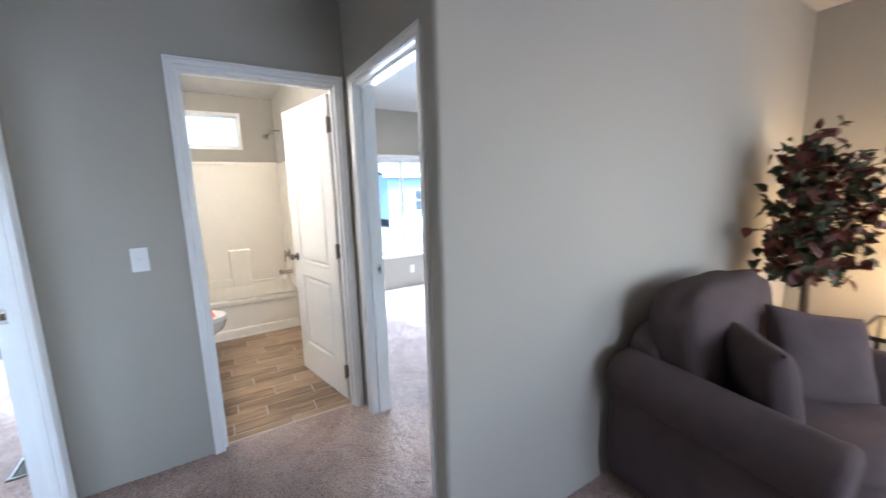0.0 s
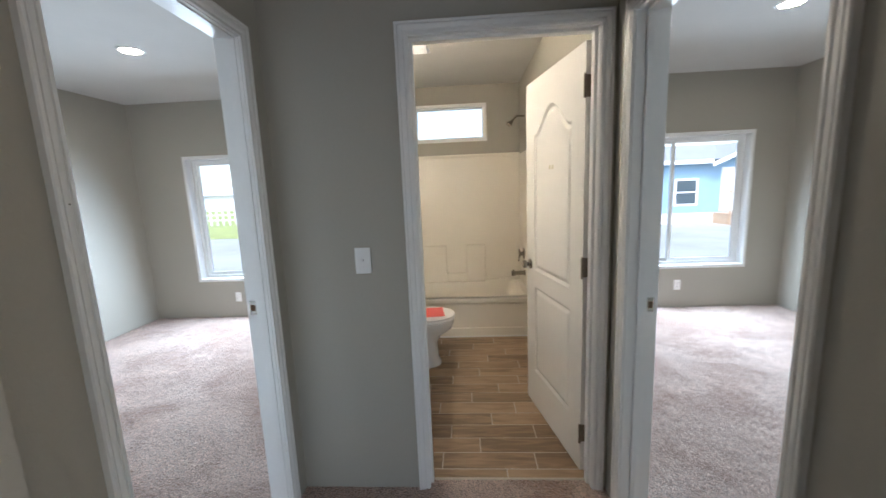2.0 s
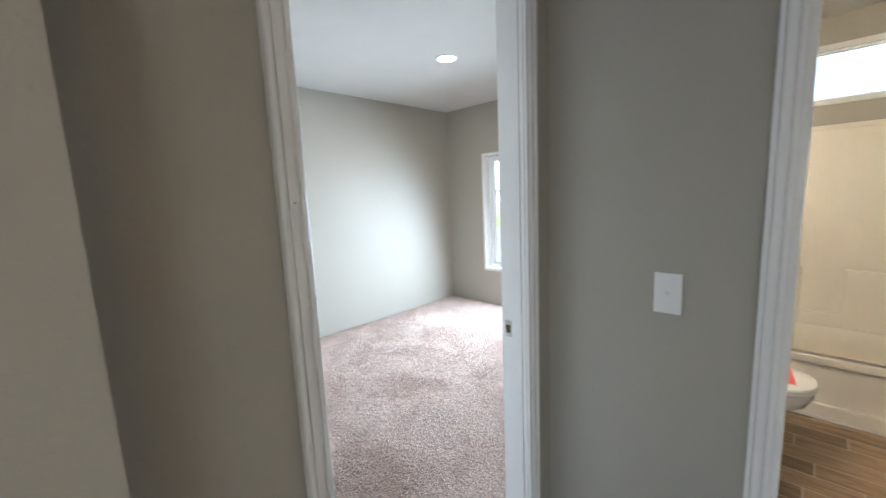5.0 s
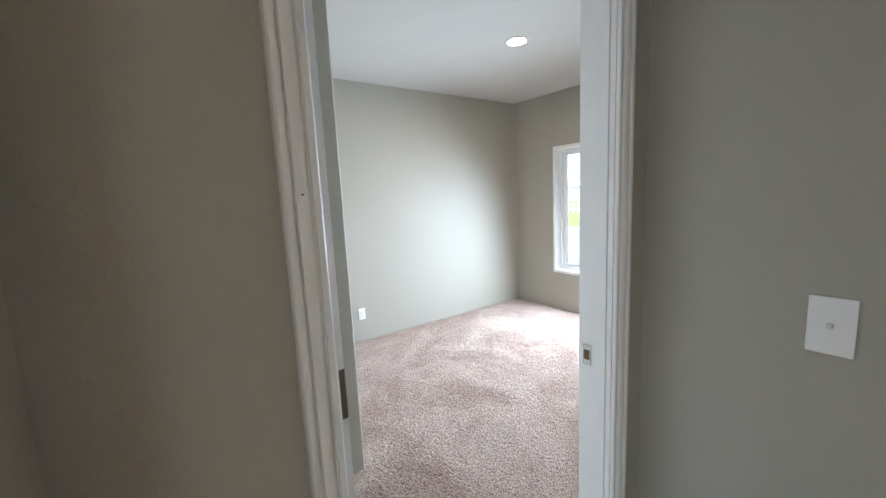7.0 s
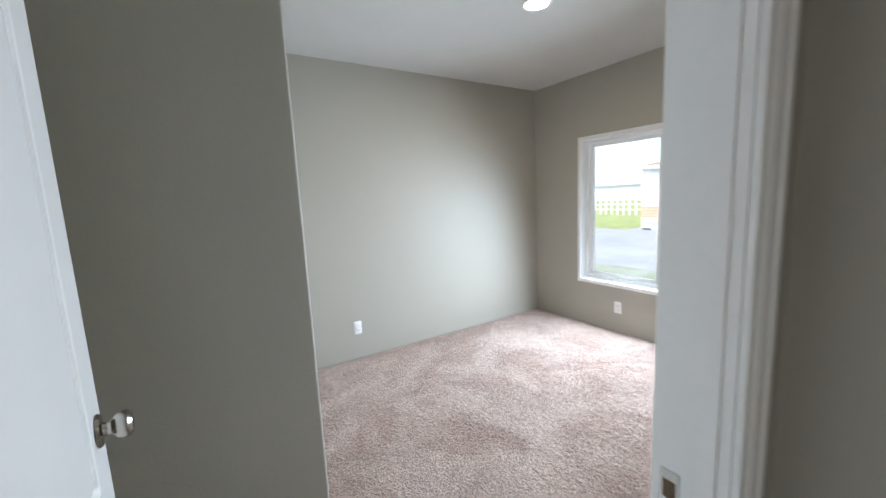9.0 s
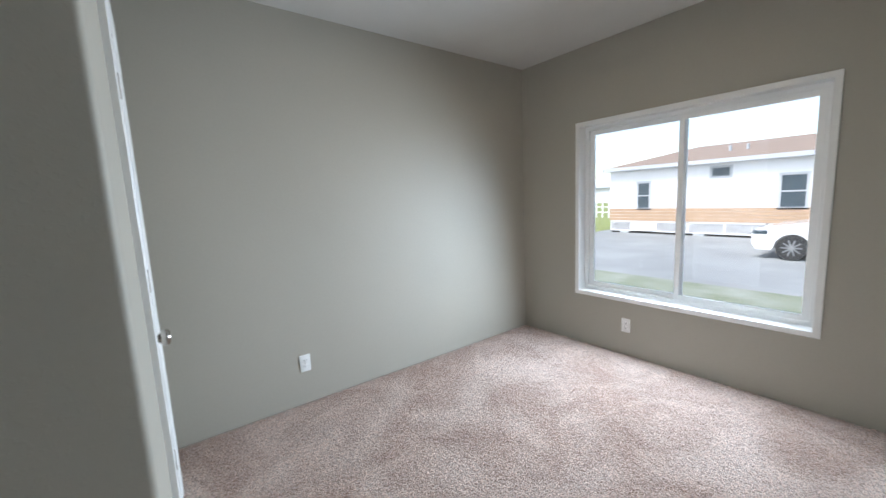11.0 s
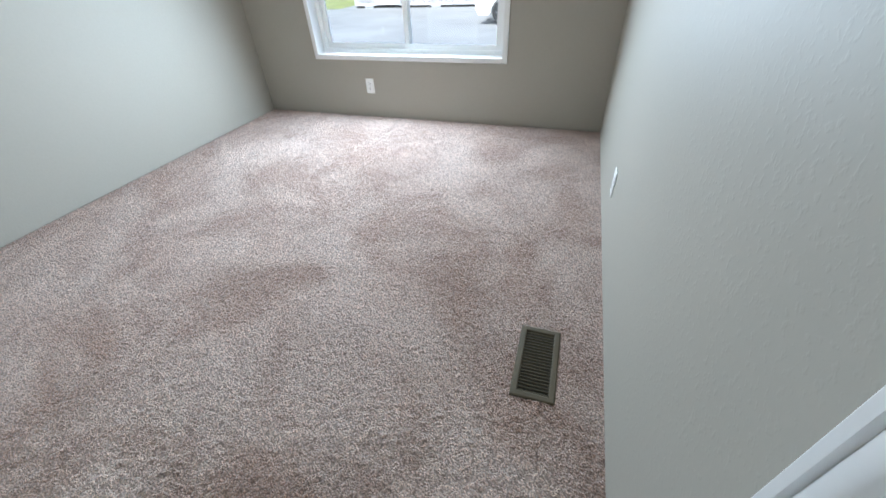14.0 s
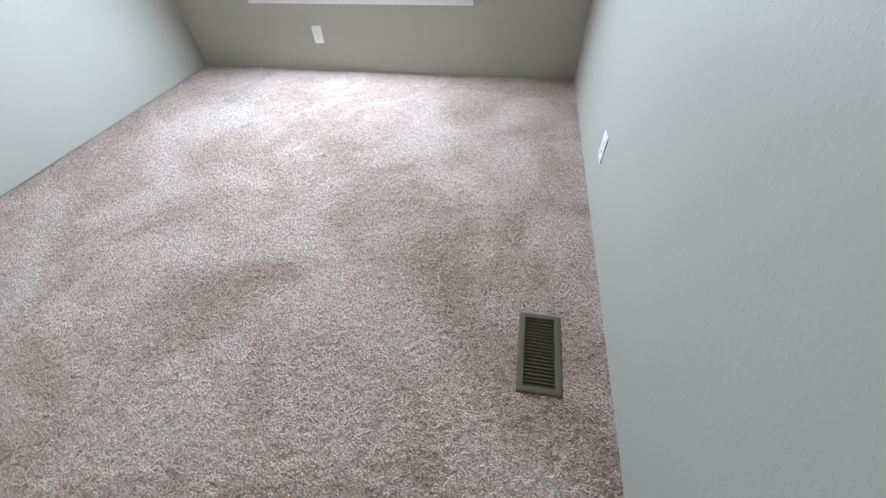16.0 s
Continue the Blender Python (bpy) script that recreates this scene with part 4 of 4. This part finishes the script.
for tone, mat_leaf in (("green", LEAFG), ("rust", LEAFR)):
    bm = bmesh.new()
    for a, e in tips:
        for _ in range(17):
            k = rng.uniform(0.35, 1.1)
            c = Vector(a).lerp(e, k) + Vector((rng.gauss(0, 0.045), rng.gauss(0, 0.045), rng.gauss(0.0, 0.05)))
            c.y = min(c.y, 0.20)
            m = Matrix.Translation(c) @ Euler((rng.uniform(-1.2, 1.2), rng.uniform(-1.2, 1.2), rng.uniform(0, 6.3))).to_matrix().to_4x4()
            L, W = rng.uniform(0.055, 0.09), rng.uniform(0.022, 0.034)
            pts = [(0, 0, 0), (L * 0.3, W, 0.006), (L * 0.65, W * 0.8, 0.004), (L, 0, -0.012), (L * 0.65, -W * 0.8, 0.004), (L * 0.3, -W, 0.006), (L * 0.5, 0, -0.004)]
            v = [bm.verts.new(m @ Vector(p)) for p in pts]
            for i in range(6):
                bm.faces.new((v[i], v[(i + 1) % 6], v[6]))
    part("crown", bm, mat_leaf, root, tone + (" leaves" if tone == "green" else "-red leaves"), 0)

# kitchen glimpsed past the stub wall
root = thing("kitchen_cabinet", (-4.45, -3.1, 0), "honey wood base cabinet with pale counter", "cabinet")
bm = bmesh.new()
box(bm, -0.60, 0.0, 0.0, 1.2, 0.10, 0.93, 0.003)
box(bm, -0.60, -0.06, 0.0, 1.2, 0.0, 0.10)
part("body", bm, CABWOOD, root)
for i in range(3):
    bm = bmesh.new()
    box(bm, 0.0, 0.019, 0.012 + i * 0.396, 0.392 + i * 0.396, 0.13, 0.90, 0.004)
    part("door", bm, CABWOOD, root)
bm = bmesh.new()
box(bm, -0.62, 0.03, -0.02, 1.22, 0.93, 0.97, 0.006)
part("countertop", bm, COUNTER, root, "pale laminate countertop")


# ---- outdoors ----
GZ = -0.70
bm = bmesh.new()
box(bm, -900, 900, -900, 1500, GZ - 0.5, GZ)
structure("ground", bm, ASPHALT, "grey asphalt lot reaching into the distance", "ground")
for name, x0, x1, y0, y1, lab in (("lawn", -40, 30, OUT + 0.3, 8.7, "thin grass strip beside the home"), ("verge", -60, -10.9, 17.5, 60, "green grass verge by the fence")):
    bm = bmesh.new()
    box(bm, x0, x1, y0, y1, GZ - 0.1, GZ + 0.012)
    structure(name, bm, LAWN if name == "lawn" else GRASS, lab, "grass")


def far_window(root, f, x0, x1, z0, z1, mullion=True, trim=None):
    bm = bmesh.new()
    sweep(bm, f, x0, x1, z0, z1, [(0.0, -0.01), (0.0, 0.03), (0.09, 0.03), (0.09, -0.01)], True)
    if mullion:
        zc = (z0 + z1) / 2
        p, q = f(x0, zc - 0.025, 0.0), f(x1, zc + 0.025, 0.028)
        box(bm, min(p.x, q.x), max(p.x, q.x), min(p.y, q.y), max(p.y, q.y), zc - 0.025, zc + 0.025)
    w = part("window", bm, trim or HOUSETRIM, root, "white-trimmed window" if trim else "grey-trimmed window", 0)
    bm = bmesh.new()
    p, q = f(x0, z0, 0.0), f(x1, z1, 0.016)
    box(bm, min(p.x, q.x), max(p.x, q.x), min(p.y, q.y), max(p.y, q.y), z0, z1)
    part("pane", bm, DARKGLASS, w, "dark window pane", 0)


# white manufactured home with a tan band
HY = 17.7
root = thing("white_house", (0, 0, 0), "white manufactured home with tan band and brown roof", "house")
f = plane_frame("y", HY, -1)
bm = bmesh.new()
box(bm, -10.25, 5.0, HY, HY + 8.0, -0.13, 2.40)
for i in range(9):
    z = 0.47 + i * 0.205
    box(bm, -10.255, 5.0, HY - 0.012, HY, z, z + 0.19)
part("wall", bm, HOUSEWHITE, root, "", 0)
bm = bmesh.new()
for i in range(4):
    box(bm, -10.26, 5.0, HY - 0.03, HY - 0.012, -0.11 + i * 0.143, 0.025 + i * 0.143)
part("tan_band", bm, HOUSETAN, root, "tan lap siding band", 0)
# near-black sheet paints the shade under the house behind the lattice
bm = bmesh.new()
box(bm, -10.2, 5.0, HY + 0.08, HY + 0.10, GZ, -0.13)
part("crawl_shade", bm, SLOT, root, "near-black sheet for the shade of the crawl space", 0)
for first, last in ((4, 8), (28, 58)):
    bm = bmesh.new()
    for x in range(first, last):
        x0 = -10.2 + x * 0.262
        box(bm, x0, x0 + 0.262, HY - 0.01, HY + 0.005, GZ + 0.12, -0.13)
    part("skirting", bm, HOUSEWHITE, root, "white vinyl skirting", 0)
for x0, x1 in ((-10.2, -9.16), (-8.1, -6.80), (-6.80, -5.50), (-5.50, -4.20), (-4.20, -2.87)):
    bm = bmesh.new()
    z0, z1 = GZ + 0.12, -0.13
    h = z1 - z0
    for k in range(int((x1 - x0 + h) / 0.105)):
        a = x0 - h + k * 0.105
        for lean in (0, 1):
            lo, hi = max(a, x0), min(a + h, x1)
            if hi - lo < 0.03:
                continue
            za, zb = (z0 + lo - a, z0 + hi - a) if lean else (z1 - (lo - a), z1 - (hi - a))
            w = 0.016
            y = HY - 0.008 * (1 + lean)
            vs = [bm.verts.new(p) for p in ((lo, y, za - w), (hi, y, zb - w), (hi, y, zb + w), (lo, y, za + w))]
            bm.faces.new(vs)
    for p, q, c, d in ((x0, x1, z0 - 0.02, z0 + 0.03), (x0, x1, z1 - 0.05, z1), (x0, x0 + 0.04, z0, z1), (x1 - 0.04, x1, z0, z1)):
        box(bm, p, q, HY - 0.03, HY - 0.01, c, d)
    part("lattice_panel", bm, HOUSEWHITE, root, "white diagonal lattice panel", 0)
for x0 in (-9.75, -6.6, -4.4, -2.4):
    bm = bmesh.new()
    box(bm, x0, x0 + 0.4, HY + 0.01, HY + 0.07, GZ, GZ + 0.14, 0.01)
    part("pier_block", bm, HOUSEGREY, root, "grey concrete pier block", 0)
bm = bmesh.new()
vs = [bm.verts.new(p) for p in ((-10.42, HY - 0.35, 2.36), (5.3, HY - 0.35, 2.36), (5.3, HY + 4.0, 3.30), (-7.9, HY + 4.0, 3.30), (-10.42, HY + 4.0, 2.36),
                                (5.3, HY + 8.3, 2.36), (-10.42, HY + 8.3, 2.36))]
bm.faces.new((vs[0], vs[1], vs[2], vs[3]))
bm.faces.new((vs[0], vs[3], vs[4]))
bm.faces.new((vs[4], vs[3], vs[6]))
bm.faces.new((vs[3], vs[2], vs[5], vs[6]))
part("roof", bm, HOUSEROOF, root, "brown shingle roof", 0)
bm = bmesh.new()
box(bm, -10.44, 5.3, HY - 0.38, HY - 0.34, 2.22, 2.38)
box(bm, -10.44, -10.40, HY - 0.38, HY + 8.3, 2.22, 2.38)
box(bm, -10.42, 5.3, HY - 0.36, HY, 2.22, 2.24)
part("fascia", bm, HOUSETRIM, root, "grey fascia board", 0)
far_window(root, f, -8.90, -8.42, 0.48, 1.60)
far_window(root, f, -6.00, -5.42, 1.72, 2.04, False)
far_window(root, f, -3.86, -3.20, 0.48, 1.61)
far_window(root, f, 0.2, 1.2, 0.48, 1.61)
for x in (-5.9, -5.3):
    bm = bmesh.new()
    rod(bm, (x, HY + 1.6, 2.7), (x, HY + 1.6, 3.0), 0.05, seg=10)
    part("roof_vent", bm, HOUSETRIM, root, "grey roof vent pipe")

# blue home with a gable porch
BY = 17.2
root = thing("blue_house", (0, 0, 0), "blue manufactured home with white trim and grey roof", "house")
f = plane_frame("y", BY, -1)
bm = bmesh.new()
box(bm, 9.3, 20.0, BY, BY + 8, -0.2, 2.30)
for i in range(12):
    z = -0.19 + i * 0.2
    box(bm, 9.295, 20.0, BY - 0.012, BY, z, z + 0.185)
vs = [bm.verts.new(p) for p in ((12.6, BY - 0.005, 2.2), (17.0, BY - 0.005, 2.2), (14.8, BY - 0.005, 3.1))]
bm.faces.new(vs)
part("wall", bm, HOUSEBLUE, root, "blue lap siding", 0)
bm = bmesh.new()
box(bm, 9.3, 20.0, BY - 0.015, BY + 0.01, GZ, -0.2)
part("skirting", bm, HOUSEWHITE, root, "white skirting", 0)
bm = bmesh.new()
vs = [bm.verts.new(p) for p in ((8.9, BY - 0.35, 2.28), (20.3, BY - 0.35, 2.28), (20.3, BY + 4.0, 3.3), (8.9, BY + 4.0, 3.3), (8.9, BY + 8.3, 2.28), (20.3, BY + 8.3, 2.28))]
bm.faces.new((vs[0], vs[1], vs[2], vs[3]))
bm.faces.new((vs[3], vs[2], vs[5], vs[4]))
vs = [bm.verts.new(p) for p in ((12.3, BY - 0.5, 2.1), (14.8, BY - 0.5, 3.18), (17.3, BY - 0.5, 2.1), (12.3, BY + 3.0, 2.1), (14.8, BY + 3.6, 3.18), (17.3, BY + 3.0, 2.1))]
bm.faces.new((vs[0], vs[1], vs[4], vs[3]))
bm.faces.new((vs[1], vs[2], vs[5], vs[4]))
part("roof", bm, ROOFGREY, root, "grey shingle roof", 0)
bm = bmesh.new()
box(bm, 8.9, 12.4, BY - 0.38, BY - 0.34, 2.10, 2.28)
for a, b in (((12.3, 2.02), (14.8, 3.10)), ((14.8, 3.10), (17.3, 2.02))):
    n = [bm.verts.new((p[0], BY - 0.52 + dy, p[1] + dz)) for dy in (0, 0.04) for p, dz in ((a, -0.08), (a, 0.1), (b, 0.1), (b, -0.08))]
    for q in ((0, 1, 2, 3), (7, 6, 5, 4), (0, 4, 5, 1), (1, 5, 6, 2), (2, 6, 7, 3), (3, 7, 4, 0)):
        bm.faces.new([n[k] for k in q])
part("fascia", bm, HOUSEWHITE, root, "white fascia board", 0)
far_window(root, f, 10.97, 11.88, 0.25, 1.35, True, HOUSEWHITE)
bm = bmesh.new()
box(bm, 13.0, 14.0, BY - 0.05, BY, -0.15, 1.9, 0.01)
dr = part("door", bm, HOUSEWHITE, root, "white entry door", 0)
bm = bmesh.new()
for i in range(6):
    x = 12.70 + i * 0.12
    box(bm, x, x + 0.05, BY - 1.2, BY - 1.15, GZ, 0.80 - 0.07 * i)
vs = box(bm, 12.66, 13.40, BY - 1.22, BY - 1.13, 0.78, 0.86)
for v in vs:
    v.co.z -= 0.58 * (v.co.x - 12.66)
box(bm, 12.7, 14.2, BY - 1.1, BY - 0.05, GZ, -0.2)
part("porch", bm, HOUSETAN, root, "wooden porch and railing", 0)

# white car, nose towards the fence
root = thing("parked_car", (-3.50, 12.85, GZ), "white parked car seen from its side", "car")
side = [(0.0, 0.42), (0.01, 0.64), (0.08, 0.80), (0.32, 0.89), (0.95, 0.98), (1.15, 1.01), (1.75, 1.40), (2.2, 1.50), (3.5, 1.48), (4.2, 1.20), (4.45, 1.05), (4.5, 0.60), (4.42, 0.35), (4.0, 0.26)]
arch = [(0.85 + 0.37 * math.cos(radians(a)), 0.33 + 0.37 * math.sin(radians(a))) for a in range(0, 181, 20)]
arch2 = [(3.62 + 0.37 * math.cos(radians(a)), 0.33 + 0.37 * math.sin(radians(a))) for a in range(0, 181, 20)]
outline = side + [p for p in arch2] + [p for p in arch] + [(0.42, 0.25), (0.1, 0.26)]
bm = bmesh.new()
a = [bm.verts.new((x, 0.02 + 0.16 * max(0, z - 0.95), z)) for x, z in outline]
b = [bm.verts.new((x, 1.78 - 0.16 * max(0, z - 0.95), z)) for x, z in outline]
bm.faces.new(a)
bm.faces.new(b[::-1])
for i in range(len(a)):
    bm.faces.new((a[i], b[i], b[(i + 1) % len(a)], a[(i + 1) % len(a)]))
part("body", bm, CARPAINT, root, "white car body", 30)
bm = bmesh.new()
vs = [bm.verts.new(p) for p in ((1.35, 0.055, 0.99), (1.85, 0.10, 1.36), (2.25, 0.105, 1.43), (3.3, 0.10, 1.41), (3.9, 0.06, 1.05))]
bm.faces.new(vs)
part("side_glass", bm, DARKGLASS, root, "dark side glass", 0)
bm = bmesh.new()
box(bm, 0.03, 0.34, -0.004, 0.10, 0.68, 0.78, 0.02)
part("headlight", bm, DARKGLASS, root, "grey headlight")
for x in (0.85, 3.62):
    for y in (0.12, 1.68):
        bm = bmesh.new()
        lathe(bm, [(0.22, -0.11), (0.31, -0.11), (0.33, -0.08), (0.33, 0.08), (0.31, 0.11), (0.22, 0.11)], Matrix.Translation((x, y, 0.33)) @ Matrix.Rotation(radians(90), 4, "X"), 28)
        wh = part("tyre", bm, RUBBER, root, "black tyre")
        bm = bmesh.new()
        lathe(bm, [(0.05, -0.10), (0.05, 0.115), (0.03, 0.12)], Matrix.Translation((x, y, 0.33)) @ Matrix.Rotation(radians(90), 4, "X"), 12)
        for k in range(10):
            an = 2 * math.pi * k / 10
            rod(bm, (x, y - 0.11, 0.33), (x + 0.215 * math.cos(an), y - 0.112, 0.33 + 0.215 * math.sin(an)), 0.020, 0.014, 6)
        part("rim", bm, ALLOY, wh, "alloy wheel rim")

# pale fence and far homes past the verge
root = thing("far_fence", (0, 0, 0), "pale lattice fence beyond the grass", "fence")
for i in range(28):
    bm = bmesh.new()
    box(bm, -24 + i * 0.5, -23.92 + i * 0.5, 27.0, 27.06, GZ, GZ + 1.5)
    part("post", bm, HOUSEWHITE, root, "", 0)
for z in (0.4, 0.8, 1.2, 1.45):
    bm = bmesh.new()
    box(bm, -24, -10.4, 26.98, 27.0, GZ + z, GZ + z + 0.07)
    part("rail", bm, HOUSEWHITE, root, "", 0)
root = thing("far_house", (0, 0, 0), "pale distant home behind the fence", "house")
bm = bmesh.new()
box(bm, -62, -34, 62, 72, GZ, 1.9)
part("wall", bm, HOUSEGREY, root, "", 0)
bm = bmesh.new()
vs = [bm.verts.new(p) for p in ((-62.5, 61.5, 1.9), (-33.5, 61.5, 1.9), (-33.5, 67, 3.4), (-62.5, 67, 3.4), (-62.5, 72.5, 1.9), (-33.5, 72.5, 1.9))]
bm.faces.new((vs[0], vs[1], vs[2], vs[3]))
bm.faces.new((vs[3], vs[2], vs[5], vs[4]))
part("roof", bm, HOUSETRIM, root, "pale grey roof", 0)

# ---- kitchen floor and bathroom planks ----
bm = bmesh.new()
box(bm, -7.2, -0.6, -5.4, -1.275, -0.02, 0.0)
structure("floor_kitchen", bm, VINYLFLOOR, "honey brown vinyl kitchen floor", "floor")
bm = bmesh.new()
box(bm, HX0, BX0 - 0.09, 0.055, TY0 + 0.02, -0.02, -0.0015)
floor_bath = structure("floor_bathroom", bm, GROUT, "wood-look plank tile floor with pale grout", "floor")
PL, PW, GAP = 0.482, 0.116, 0.006
OFFSETS = (0.06, 0.218, 0.421, 0.256, 0.014, 0.174, 0.385)
shared = {}
row = 0
y = 0.004
while y < TY0 - 0.01:
    x = OFFSETS[row % 7] + 0.03 * (row // 7) - PL - GAP
    y0, y1 = max(y, 0.058), min(y + PW, TY0)
    while x < HX1 + 0.015:
        a, b = max(x, HX0), min(x + PL, HX1 + 0.015)
        if b - a > 0.02:
            key = (round(b - a, 3), round(y1 - y0, 3))
            if key not in shared:
                bm = bmesh.new()
                vs = box(bm, 0, b - a, 0, y1 - y0, -0.012, 0.0)
                top = [e for e in bm.edges if all(v.co.z > -0.001 for v in e.verts)]
                bmesh.ops.bevel(bm, geom=top, offset=0.0015, segments=1, affect="EDGES")
                me = bpy.data.meshes.new("plank")
                bm.to_mesh(me)
                bm.free()
                me.materials.append(TILE)
                shared[key] = me
            ob = new("plank", shared[key])
            ob.location = (a, y0, 0)
            ob.parent = floor_bath
        x += PL + GAP
    y += PW + GAP
    row += 1
bm = bmesh.new()
box(bm, DBATH[0], DBATH[1], 0.048, 0.060, -0.01, 0.004, 0.002)
structure("threshold", bm, GROUT, "thin metal strip between tile and carpet", "trim")
